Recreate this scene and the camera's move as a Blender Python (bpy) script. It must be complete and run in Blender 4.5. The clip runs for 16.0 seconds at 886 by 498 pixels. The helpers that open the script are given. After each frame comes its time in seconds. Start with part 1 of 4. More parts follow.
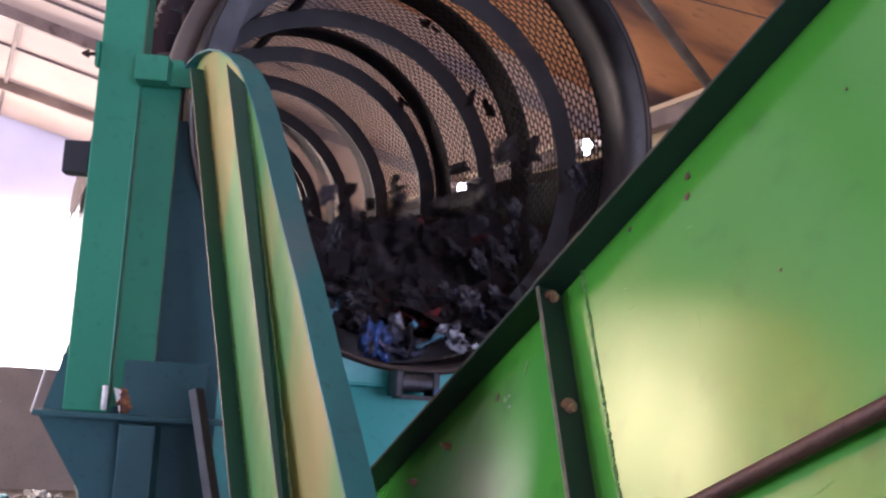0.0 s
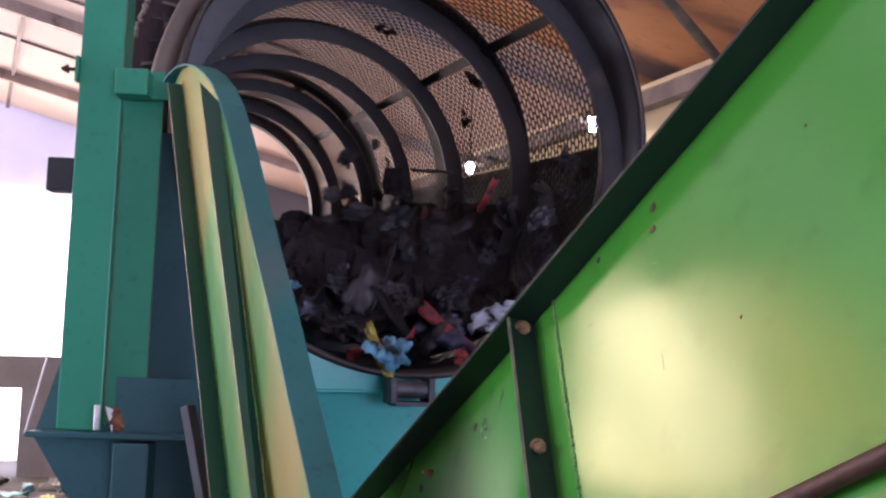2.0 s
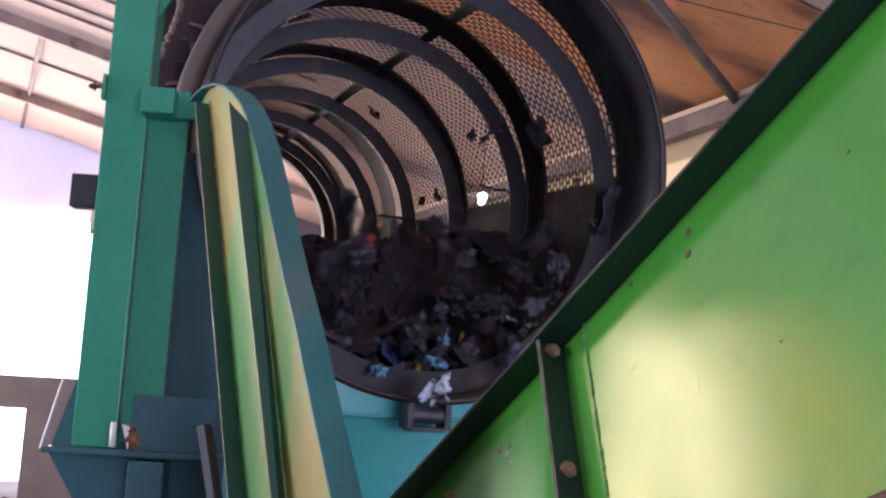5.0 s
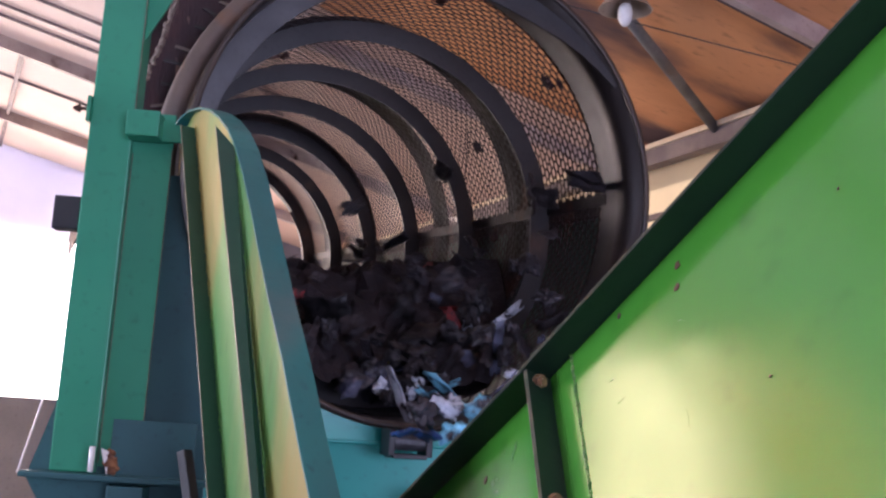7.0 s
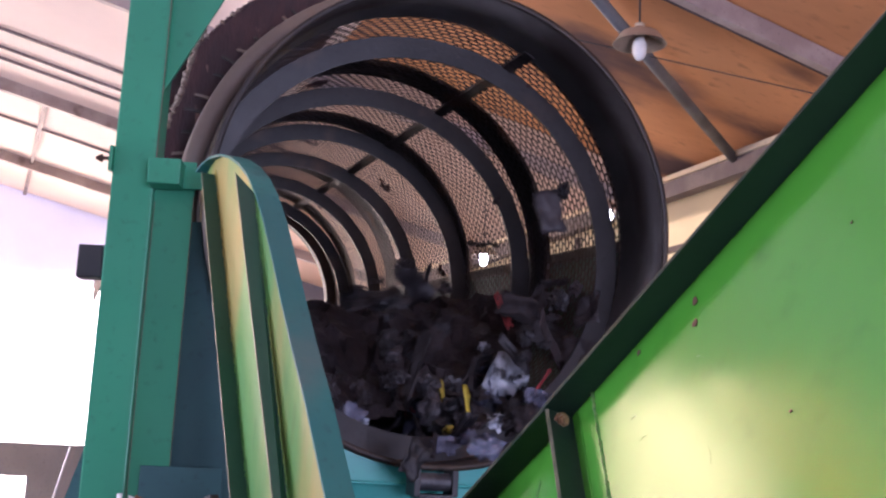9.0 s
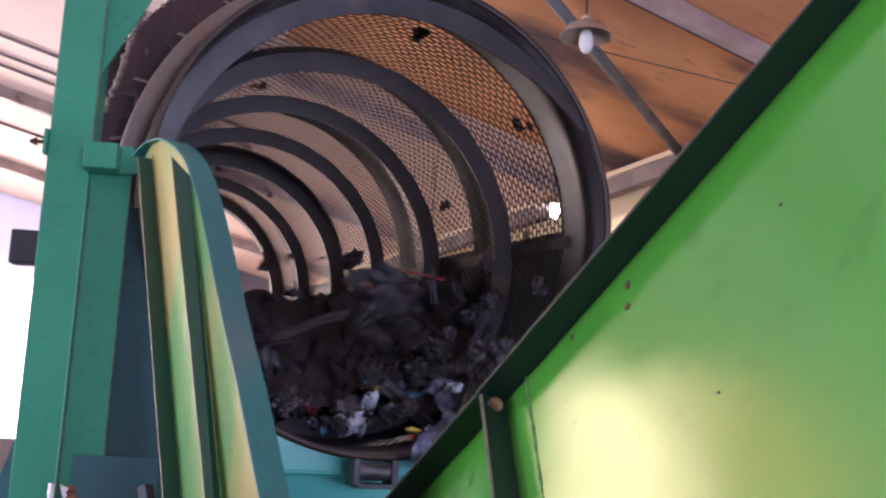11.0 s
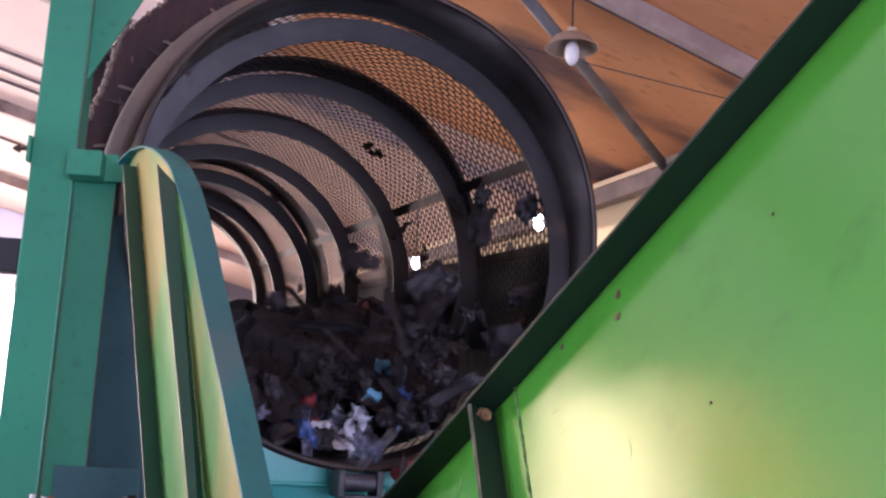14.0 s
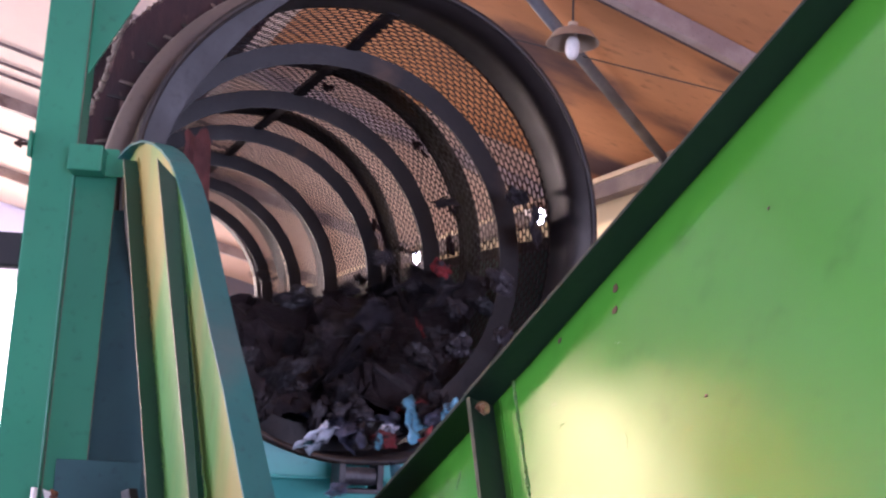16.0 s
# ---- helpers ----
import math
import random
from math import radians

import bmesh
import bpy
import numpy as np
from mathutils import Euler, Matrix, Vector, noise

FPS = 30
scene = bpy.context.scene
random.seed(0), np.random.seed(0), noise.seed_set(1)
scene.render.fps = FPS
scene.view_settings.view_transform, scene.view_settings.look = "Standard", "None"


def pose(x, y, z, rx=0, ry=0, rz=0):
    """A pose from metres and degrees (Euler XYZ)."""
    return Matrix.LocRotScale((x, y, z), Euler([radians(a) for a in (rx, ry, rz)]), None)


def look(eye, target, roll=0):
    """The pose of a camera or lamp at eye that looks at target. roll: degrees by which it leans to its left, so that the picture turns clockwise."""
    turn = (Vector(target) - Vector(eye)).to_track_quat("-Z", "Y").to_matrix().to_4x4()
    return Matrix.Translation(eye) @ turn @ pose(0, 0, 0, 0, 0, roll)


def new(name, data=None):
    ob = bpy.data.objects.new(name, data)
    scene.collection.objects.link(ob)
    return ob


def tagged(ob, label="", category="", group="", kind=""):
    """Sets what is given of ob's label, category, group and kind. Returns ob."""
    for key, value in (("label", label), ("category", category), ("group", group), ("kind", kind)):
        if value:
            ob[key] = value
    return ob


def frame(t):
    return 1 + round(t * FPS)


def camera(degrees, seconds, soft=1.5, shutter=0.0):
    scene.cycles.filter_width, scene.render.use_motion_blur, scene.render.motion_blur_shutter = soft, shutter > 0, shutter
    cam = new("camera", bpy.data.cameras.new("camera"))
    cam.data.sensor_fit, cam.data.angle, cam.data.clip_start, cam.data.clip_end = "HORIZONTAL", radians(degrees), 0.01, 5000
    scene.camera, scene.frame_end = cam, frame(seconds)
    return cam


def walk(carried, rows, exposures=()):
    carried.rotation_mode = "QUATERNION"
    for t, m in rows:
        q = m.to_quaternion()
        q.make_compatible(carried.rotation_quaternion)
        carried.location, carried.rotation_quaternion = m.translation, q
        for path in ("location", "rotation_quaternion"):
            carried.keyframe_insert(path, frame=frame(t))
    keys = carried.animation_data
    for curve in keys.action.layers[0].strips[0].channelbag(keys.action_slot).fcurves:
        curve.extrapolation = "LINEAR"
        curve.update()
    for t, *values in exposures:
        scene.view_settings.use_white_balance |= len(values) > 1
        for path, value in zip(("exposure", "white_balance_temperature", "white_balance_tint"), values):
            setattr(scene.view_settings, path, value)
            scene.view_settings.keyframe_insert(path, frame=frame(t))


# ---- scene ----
cam = camera(44.0, 16.0, soft=2.4, shutter=0.28)
PATH = [
    (0, (-0.163, -0.045, 1.73), (-0.018, 1.93, 2.005), 3.6),
    (0.5, (-0.122, -0.036, 1.812), (0.018, 1.945, 2.054), 3.4),
    (1, (-0.09, -0.033, 1.856), (0.053, 1.95, 2.072), 2.2),
    (1.5, (-0.07, -0.028, 1.858), (0.047, 1.958, 2.059), 1.8),
    (2, (-0.067, -0.022, 1.86), (0.044, 1.963, 2.076), 1.8),
    (2.5, (-0.091, -0.042, 1.854), (0.023, 1.943, 2.07), 1.7),
    (3, (-0.103, -0.049, 1.844), (0.013, 1.937, 2.049), 1.8),
    (5.5, (-0.123, -0.014, 1.837), (-0.018, 1.96, 2.145), 3.7),
    (6, (-0.136, -0.029, 1.845), (-0.011, 1.938, 2.179), 3.7),
    (6.5, (-0.134, -0.016, 1.845), (-0.008, 1.954, 2.166), 3.6),
    (7, (-0.135, -0.019, 1.847), (0.0, 1.951, 2.164), 3.8),
    (7.5, (-0.14, -0.024, 1.846), (-0.005, 1.944, 2.174), 3.8),
    (8, (-0.135, -0.038, 1.858), (-0.021, 1.92, 2.246), 3.3),
    (10.5, (-0.114, -0.037, 1.843), (-0.021, 1.927, 2.209), 2.1),
    (11, (-0.096, -0.016, 1.839), (0.084, 1.941, 2.213), 2.5),
    (11.5, (-0.088, -0.002, 1.834), (0.13, 1.95, 2.212), 2.5),
    (12, (-0.09, 0.006, 1.836), (0.129, 1.958, 2.213), 2.6),
    (12.5, (-0.096, -0.007, 1.835), (0.124, 1.947, 2.201), 2.4),
    (13, (-0.101, 0.002, 1.837), (0.093, 1.96, 2.199), 2.4),
    (13.5, (-0.105, 0.0, 1.835), (0.099, 1.951, 2.223), 2.7),
    (14, (-0.105, -0.001, 1.836), (0.104, 1.948, 2.232), 2.6),
    (14.5, (-0.101, -0.005, 1.836), (0.106, 1.945, 2.228), 2.4),
    (15, (-0.102, -0.009, 1.837), (0.102, 1.942, 2.229), 2.4),
    (15.5, (-0.101, -0.013, 1.834), (0.101, 1.939, 2.22), 2.5),
    (16, (-0.101, -0.011, 1.834), (0.106, 1.94, 2.22), 2.6),
]
walk(cam, [(t, look(eye, target, roll)) for t, eye, target, roll in PATH], [(0.0, 0.70, 5180, 30), (3.0, 0.70, 5180, 30), (6.5, 0.72, 5180, 30), (8.0, 0.90, 5200, 31), (10.5, 0.92, 5240, 33), (16.0, 0.98, 5260, 35)])

# ---- light ----
scene.view_settings.exposure = 0.0
BUILD = pose(0, 0, 0, 0, 0, 20)          # the shed stands turned against the first view


def make_world():
    w = bpy.data.worlds.new("sky")
    scene.world = w
    w.use_nodes = True
    nt = w.node_tree
    sky = nt.nodes.new("ShaderNodeTexSky")
    sky.sky_type, sky.sun_disc = "NISHITA", False
    sky.sun_elevation, sky.sun_rotation = radians(42), radians(75)
    nt.links.new(sky.outputs[0], nt.nodes["Background"].inputs[0])
    nt.nodes["Background"].inputs[1].default_value = 0.12


make_world()
sun = new("sun", bpy.data.lights.new("sun", "SUN"))
sun.data.energy, sun.data.angle, sun.data.color = 3.5, radians(0.5), (1.0, 0.94, 0.84)
sun.matrix_basis = look((9.66, 2.59, 9.0), (0, 0, 0))


def area(name, m, sx, sy, power, color):
    ob = new(name, bpy.data.lights.new(name, "AREA"))
    ob.data.shape, ob.data.size, ob.data.size_y = "RECTANGLE", sx, sy
    ob.data.energy, ob.data.color = power, color
    ob.matrix_basis = m
    return ob


# daylight in the shed's back and side openings, then a fill lamp
# unseen side opening, set far enough back to keep light off the collar
area("daylight_side", BUILD @ look((-6.6, 5.2, 2.9), (0.6, 2.6, 2.6)), 4.0, 2.6, 320, (1.0, 0.96, 0.92))
area("daylight_back", BUILD @ look((-1.8, 18.0, 3.2), (-0.2, 6, 4.2)), 9.4, 2.5, 430, (1.0, 0.72, 0.40))
# added fill from behind the camera; the south wall has no door
area("front_fill", BUILD @ look((1.5, -4.8, 2.0), (2.4, 6, 4.9)), 4.0, 2.4, 320, (0.96, 0.92, 0.95))


# ---- materials ----
def material(name, base, other=None, rough=0.6, metal=0.0, scale=3.0, fine=40.0, bump=0.15, spread=(0.35, 0.65),
             stretch=(1, 1, 1), third=None, third_at=(0.6, 0.72), third_scale=1.3, vary=0.0):
    """A surface with two scales of variation, stains in a third colour and fine relief."""
    m = bpy.data.materials.new(name)
    m.use_nodes = True
    nt = m.node_tree
    n, l = nt.nodes, nt.links
    b = n["Principled BSDF"]
    tc = n.new("ShaderNodeTexCoord")
    mp = n.new("ShaderNodeMapping")
    mp.inputs["Scale"].default_value = stretch
    l.new(tc.outputs["Object"], mp.inputs[0])

    def noisy(sc, detail=5.0):
        t = n.new("ShaderNodeTexNoise")
        t.inputs["Scale"].default_value, t.inputs["Detail"].default_value = sc, detail
        l.new(mp.outputs[0], t.inputs[0])
        return t.outputs[0]

    def ramp(src, lo, hi):
        r = n.new("ShaderNodeMapRange")
        r.interpolation_type = "SMOOTHSTEP"
        r.inputs[1].default_value, r.inputs[2].default_value = lo, hi
        l.new(src, r.inputs[0])
        return r.outputs[0]

    def blend(fac, a, c):
        x = n.new("ShaderNodeMix")
        x.data_type = "RGBA"
        l.new(fac, x.inputs[0])
        for sock, val in ((x.inputs[6], a), (x.inputs[7], c)):
            if isinstance(val, tuple):
                sock.default_value = (*val, 1)
            else:
                l.new(val, sock)
        return x.outputs[2]

    other = other or tuple(0.75 * c for c in base)
    col = blend(ramp(noisy(scale), *spread), base, other)
    col = blend(ramp(noisy(fine, 3.0), 0.55, 0.85), col, tuple(0.7 * c for c in other))
    if third:
        col = blend(ramp(noisy(third_scale, 8.0), *third_at), col, third)
    if vary:
        oi = n.new("ShaderNodeObjectInfo")
        hs = n.new("ShaderNodeHueSaturation")
        mr = n.new("ShaderNodeMapRange")
        mr.inputs[3].default_value, mr.inputs[4].default_value = 1 - vary, 1 + vary
        l.new(oi.outputs["Random"], mr.inputs[0])
        l.new(mr.outputs[0], hs.inputs["Value"])
        l.new(col, hs.inputs["Color"])
        col = hs.outputs[0]
    l.new(col, b.inputs["Base Color"])
    rr = n.new("ShaderNodeMapRange")
    rr.inputs[3].default_value, rr.inputs[4].default_value = max(rough - 0.12, 0.05), min(rough + 0.15, 1)
    l.new(noisy(scale * 2.3), rr.inputs[0])
    l.new(rr.outputs[0], b.inputs["Roughness"])
    b.inputs["Metallic"].default_value = metal
    if bump:
        bp = n.new("ShaderNodeBump")
        bp.inputs["Strength"].default_value, bp.inputs["Distance"].default_value = bump, 0.01
        l.new(noisy(fine), bp.inputs["Height"])
        l.new(bp.outputs[0], b.inputs["Normal"])
    return m


def glowing(name, color, strength):
    m = bpy.data.materials.new(name)
    m.use_nodes = True
    b = m.node_tree.nodes["Principled BSDF"]
    b.inputs["Base Color"].default_value = (*color, 1)
    b.inputs["Emission Color"].default_value = (*color, 1)
    b.inputs["Emission Strength"].default_value = strength
    return m


GREEN = material("green_paint", (0.066, 0.275, 0.022), (0.055, 0.24, 0.018), 0.17, scale=1.6, fine=9, bump=0.008)
GREEN.node_tree.nodes["Principled BSDF"].inputs["IOR"].default_value = 1.75
GREEN_OLD = material("weathered_green_paint", (0.10, 0.27, 0.045), (0.075, 0.22, 0.035), 0.5, scale=2.5, fine=35, bump=0.08,
                     stretch=(1, 1, 0.25), third=(0.31, 0.235, 0.045), third_at=(0.43, 0.60), third_scale=2.0)
# flange green, about a tenth as bright as the panel's
FLANGE = material("near_black_green_flange", (0.007, 0.023, 0.011), (0.005, 0.017, 0.009), 0.45, fine=60, bump=0.06)
# frame teal with the lower left's shade and blue haze in the colour
FRAME_SHADED = material("teal_paint_in_shade_and_haze", (0.028, 0.10, 0.105), (0.022, 0.075, 0.085), 0.5, scale=2.2, fine=40, bump=0.08, third=(0.05, 0.06, 0.06), third_at=(0.6, 0.75))
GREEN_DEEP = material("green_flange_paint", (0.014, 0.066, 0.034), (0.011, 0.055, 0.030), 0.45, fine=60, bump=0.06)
TEAL = material("teal_paint", (0.02, 0.30, 0.25), (0.02, 0.26, 0.23), 0.42, scale=2.2, fine=30, bump=0.05, third=(0.05, 0.16, 0.14), third_at=(0.62, 0.8))
STEEL_DARK = material("dirty_drum_steel", (0.046, 0.033, 0.030), (0.026, 0.020, 0.020), 0.6, 0.3, scale=4, fine=45, bump=0.3,
                      third=(0.10, 0.048, 0.028), third_at=(0.55, 0.75), third_scale=3)
STEEL_GREY = material("worn_grey_steel", (0.18, 0.185, 0.19), (0.10, 0.10, 0.105), 0.55, 0.15, scale=3, fine=50, bump=0.2,
                      third=(0.22, 0.13, 0.07), third_at=(0.6, 0.75), third_scale=2.5)
RIM_RUST = material("rusty_rim_steel", (0.21, 0.155, 0.115), (0.16, 0.12, 0.095), 0.55, 0.1, scale=3, fine=50, bump=0.2,
                    third=(0.25, 0.12, 0.05), third_at=(0.58, 0.75), third_scale=4)
RIM_DARK = material("dark_rim_steel", (0.045, 0.030, 0.019), (0.018, 0.015, 0.014), 0.5, 0.2, scale=3, fine=50, bump=0.2)
COLLAR = material("grimy_collar_steel", (0.13, 0.118, 0.108), (0.08, 0.071, 0.065), 0.42, 0.1, scale=3, fine=50, bump=0.12,
                  third=(0.026, 0.020, 0.018), third_at=(0.41, 0.54), third_scale=1.1)
FLIGHT = material("grimy_flight_steel", (0.027, 0.024, 0.023), (0.014, 0.012, 0.012), 0.48, 0.05, scale=3, fine=50, bump=0.2,
                  third=(0.075, 0.045, 0.03), third_at=(0.6, 0.75), third_scale=2.5)
# bare wear on the flanges; on the post it colours in edge highlights
WORN_LIT_EDGE = material("bare_worn_and_highlit_edge", (0.17, 0.15, 0.10), (0.08, 0.09, 0.05), 0.45, 0.2, scale=20, fine=90, bump=0.2)
DARK_BRACE = material("dark_grimy_paint", (0.022, 0.022, 0.015), (0.015, 0.013, 0.011), 0.6, scale=8, fine=60, bump=0.2)
RUST = material("brown_rusted_steel", (0.12, 0.06, 0.035), (0.08, 0.04, 0.03), 0.6, 0.5, scale=6, fine=70, bump=0.3)
COVER = material("dark_crusted_steel", (0.060, 0.026, 0.026), (0.034, 0.017, 0.019), 0.75, 0.1, scale=9, fine=60, bump=0.6, stretch=(1.6, 1, 0.5), third=(0.24, 0.14, 0.115), third_at=(0.60, 0.69), third_scale=14)
RED_SCRAP = material("red_plastic_scrap", (0.42, 0.03, 0.02), (0.3, 0.02, 0.02), 0.5)
SCRATCH = material("scuffed_green_paint", (0.085, 0.30, 0.035), (0.075, 0.27, 0.03), 0.26, bump=0.0)
SMUDGE = material("smudged_green_paint", (0.05, 0.17, 0.018), (0.055, 0.21, 0.018), 0.28, scale=40, bump=0.0)
POST = material("green_post_paint", (0.036, 0.26, 0.14), (0.032, 0.225, 0.125), 0.4, scale=2.2, fine=30, bump=0.05, third=(0.04, 0.15, 0.12), third_at=(0.64, 0.8))
BRASS = material("plated_bolt_steel", (0.32, 0.18, 0.10), (0.16, 0.09, 0.055), 0.35, 0.9, scale=40, fine=200, bump=0.1)
WELD = material("painted_weld", (0.14, 0.25, 0.05), (0.06, 0.17, 0.03), 0.35, 0.2, scale=60, fine=150, bump=0.2)
RAG = material("orange_brown_rag", (0.30, 0.13, 0.05), (0.12, 0.05, 0.03), 0.85, scale=30, fine=150, bump=0.5)
LIP = material("dull_teal_edge_paint", (0.02, 0.17, 0.155), (0.02, 0.12, 0.115), 0.5, scale=2.2, fine=40, bump=0.08, third=(0.10, 0.13, 0.12), third_at=(0.6, 0.75))
ROLLER_BLACK = material("oily_black_steel", (0.007, 0.007, 0.008), (0.004, 0.004, 0.005), 0.5, scale=20, fine=80, bump=0.1)
ROLLER_STEEL = material("worn_dark_steel", (0.085, 0.085, 0.09), (0.04, 0.04, 0.045), 0.4, 0.4, scale=20, fine=80, bump=0.1)
BLACK = material("black_rubber", (0.02, 0.02, 0.022), (0.03, 0.03, 0.03), 0.5, bump=0.1)
CEIL = material("brown_ceiling_board", (0.72, 0.34, 0.13), (0.56, 0.25, 0.095), 0.8, scale=1.2, fine=18, bump=0.15, stretch=(0.35, 1, 1),
                third=(0.10, 0.055, 0.05), third_at=(0.50, 0.66), third_scale=0.9)
BEAM = material("grey_brown_steel_beam", (0.21, 0.17, 0.16), (0.14, 0.11, 0.11), 0.6, 0.2, scale=3, fine=40, bump=0.1)
BEAM_PALE = material("pale_grey_steel_beam", (0.46, 0.39, 0.36), (0.34, 0.27, 0.25), 0.55, 0.1, scale=3, fine=40, bump=0.1, third=(0.16, 0.11, 0.10), third_at=(0.56, 0.72), third_scale=4)
# dark colour for strips that stand in for the rafters' contact shadow
RAFTER_SHADE = material("dark_rafter_shadow", (0.075, 0.055, 0.065), (0.05, 0.036, 0.042), 0.8, scale=5, fine=60, bump=0.3)
CREAM = material("cream_wall_paint", (0.72, 0.60, 0.40), (0.62, 0.50, 0.34), 0.8, scale=1.0, fine=20, bump=0.1)
WHITE_SHEET = material("white_roof_sheet", (0.82, 0.77, 0.74), (0.76, 0.69, 0.66), 0.7, scale=0.8, fine=12, bump=0.1, stretch=(0.2, 1, 1))
CONCRETE = material("stained_concrete", (0.075, 0.07, 0.072), (0.05, 0.046, 0.05), 0.85, scale=1.1, fine=25, bump=0.4, third=(0.05, 0.045, 0.045), third_scale=0.7)
# grey render with the blue haze under the openings tinted into it
WALLGREY = material("haze_tinted_grey_wall", (0.25, 0.25, 0.31), (0.19, 0.19, 0.24), 0.85, scale=0.8, fine=20, bump=0.2)
DAY = glowing("open_daylight", (1.0, 0.86, 0.68), 3.4)
# glow of an added unseen sheet, mirrored yellow in the hopper panel
REFLECTED_GLOW = glowing("warm_reflection_glow", (1.0, 0.74, 0.33), 5.6)


def translucent_sheet(name, color, back):
    m = bpy.data.materials.new(name)
    m.use_nodes = True
    n, l = m.node_tree.nodes, m.node_tree.links
    b = n["Principled BSDF"]
    tr, mx, tx = n.new("ShaderNodeBsdfTranslucent"), n.new("ShaderNodeMixShader"), n.new("ShaderNodeTexNoise")
    rp = n.new("ShaderNodeMix")
    rp.data_type = "RGBA"
    tx.inputs["Scale"].default_value, tx.inputs["Detail"].default_value = 1.4, 6
    tc = n.new("ShaderNodeTexCoord")
    l.new(tc.outputs["Object"], tx.inputs[0])
    l.new(tx.outputs[0], rp.inputs[0])
    rp.inputs[6].default_value, rp.inputs[7].default_value = (*color, 1), (*(0.8 * c for c in color), 1)
    l.new(rp.outputs[2], b.inputs["Base Color"])
    l.new(rp.outputs[2], tr.inputs[0])
    b.inputs["Roughness"].default_value = 0.6
    mx.inputs[0].default_value = back
    l.new(b.outputs[0], mx.inputs[1])
    l.new(tr.outputs[0], mx.inputs[2])
    l.new(mx.outputs[0], n["Material Output"].inputs[0])
    return m


CLADDING = translucent_sheet("cream_translucent_cladding", (0.90, 0.76, 0.52), 0.75)
# lavender white, back-lit, to imitate bloom above the bright openings
BLOOM_SHEET = translucent_sheet("pale_translucent_bloom_sheet", (0.72, 0.72, 0.82), 0.5)
ROOFLIGHT = translucent_sheet("pale_translucent_roof_sheet", (0.86, 0.73, 0.63), 0.45)
ROOF_FAR = translucent_sheet("beige_translucent_roof_sheet", (0.72, 0.55, 0.43), 0.42)
BULB = glowing("lit_bulb", (1.0, 0.97, 0.92), 12.0)
ENAMEL = material("enamel_shade", (0.45, 0.36, 0.26), (0.35, 0.27, 0.2), 0.35, 0.2)
CFL = material("white_glass_bulb", (0.85, 0.83, 0.78), (0.8, 0.78, 0.74), 0.3, bump=0.0)
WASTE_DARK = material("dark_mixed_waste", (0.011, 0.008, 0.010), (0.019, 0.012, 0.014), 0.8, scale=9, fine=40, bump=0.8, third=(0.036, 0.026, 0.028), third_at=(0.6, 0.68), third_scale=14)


# ---- mesh helpers ----
def mesh(name, verts, faces, mat, smooth=False):
    me = bpy.data.meshes.new(name)
    me.from_pydata([tuple(map(float, v)) for v in verts], [], [tuple(map(int, q)) for q in faces])
    me.materials.append(mat)
    if smooth:
        me.shade_smooth()
    me.update()
    return me


def part(name, bm, mat, parent=None, label="", smooth=False):
    """One mesh object out of a bmesh, or out of (verts, faces), under a thing or part."""
    if isinstance(bm, tuple):
        me = mesh(name, bm[0], bm[1], mat, smooth)
    else:
        me = bpy.data.meshes.new(name)
        bmesh.ops.recalc_face_normals(bm, faces=bm.faces)
        bm.to_mesh(me)
        bm.free()
        me.materials.append(mat)
        if smooth:
            me.shade_smooth()
    ob = new(name, me)
    ob.parent = parent
    if label:
        ob["label"] = label
    return ob


def empty(name, m, label="", category="", group="", kind=""):
    ob = new(name)
    ob.empty_display_size = 0.1
    ob.matrix_basis = m
    return tagged(ob, label, category, group, kind)


def box(sx, sy, sz, m=Matrix(), bevel=0.0, bm=None):
    """A box of that size about the origin of m."""
    own = bm or bmesh.new()
    got = bmesh.ops.create_cube(own, size=1, matrix=m @ Matrix.Diagonal((sx, sy, sz, 1)))
    if bevel:
        edges = list({e for v in got["verts"] for e in v.link_edges})
        bmesh.ops.bevel(own, geom=edges, offset=bevel, segments=2, affect="EDGES", profile=0.6)
    return own


def bar(a, b, w, h, bevel=0.004, upward=(0, 0, 1), bm=None):
    """A box beam from a to b, w wide and h high."""
    a, b = Vector(a), Vector(b)
    y = (b - a).normalized()
    x = y.cross(Vector(upward)).normalized()
    z = x.cross(y)
    m = Matrix.Translation((a + b) / 2) @ Matrix((x, y, z)).transposed().to_4x4()
    return box(w, (b - a).length, h, m, bevel, bm)


def rod(a, b, r, seg=16, bm=None, r2=None):
    own = bm or bmesh.new()
    a, b = Vector(a), Vector(b)
    turn = (b - a).to_track_quat("Z", "Y").to_matrix().to_4x4()
    bmesh.ops.create_cone(own, cap_ends=True, segments=seg, radius1=r, radius2=r if r2 is None else r2, depth=(b - a).length,
                          matrix=Matrix.Translation((a + b) / 2) @ turn)
    return own


def prism(points, depth):
    """Closed outline (3D points) pushed along depth (vector): verts and faces."""
    k = len(points)
    d = Vector(depth)
    verts = [Vector(p) for p in points] + [Vector(p) + d for p in points]
    faces = [tuple(range(k))[::-1], tuple(range(k, 2 * k))] + [(i, (i + 1) % k, k + (i + 1) % k, k + i) for i in range(k)]
    return verts, faces


def to_bm(vf):
    bm = bmesh.new()
    vs = [bm.verts.new(v) for v in vf[0]]
    for q in vf[1]:
        bm.faces.new([vs[i] for i in q])
    return bm


# ---- the shed ----
P_RIGHT, P_LEFT, Q_BACK, Q_FRONT, Z_EAVE, PITCH = 5.8, -7.0, 18.2, -5.0, 4.6, 0.21
P_RIDGE = -0.6


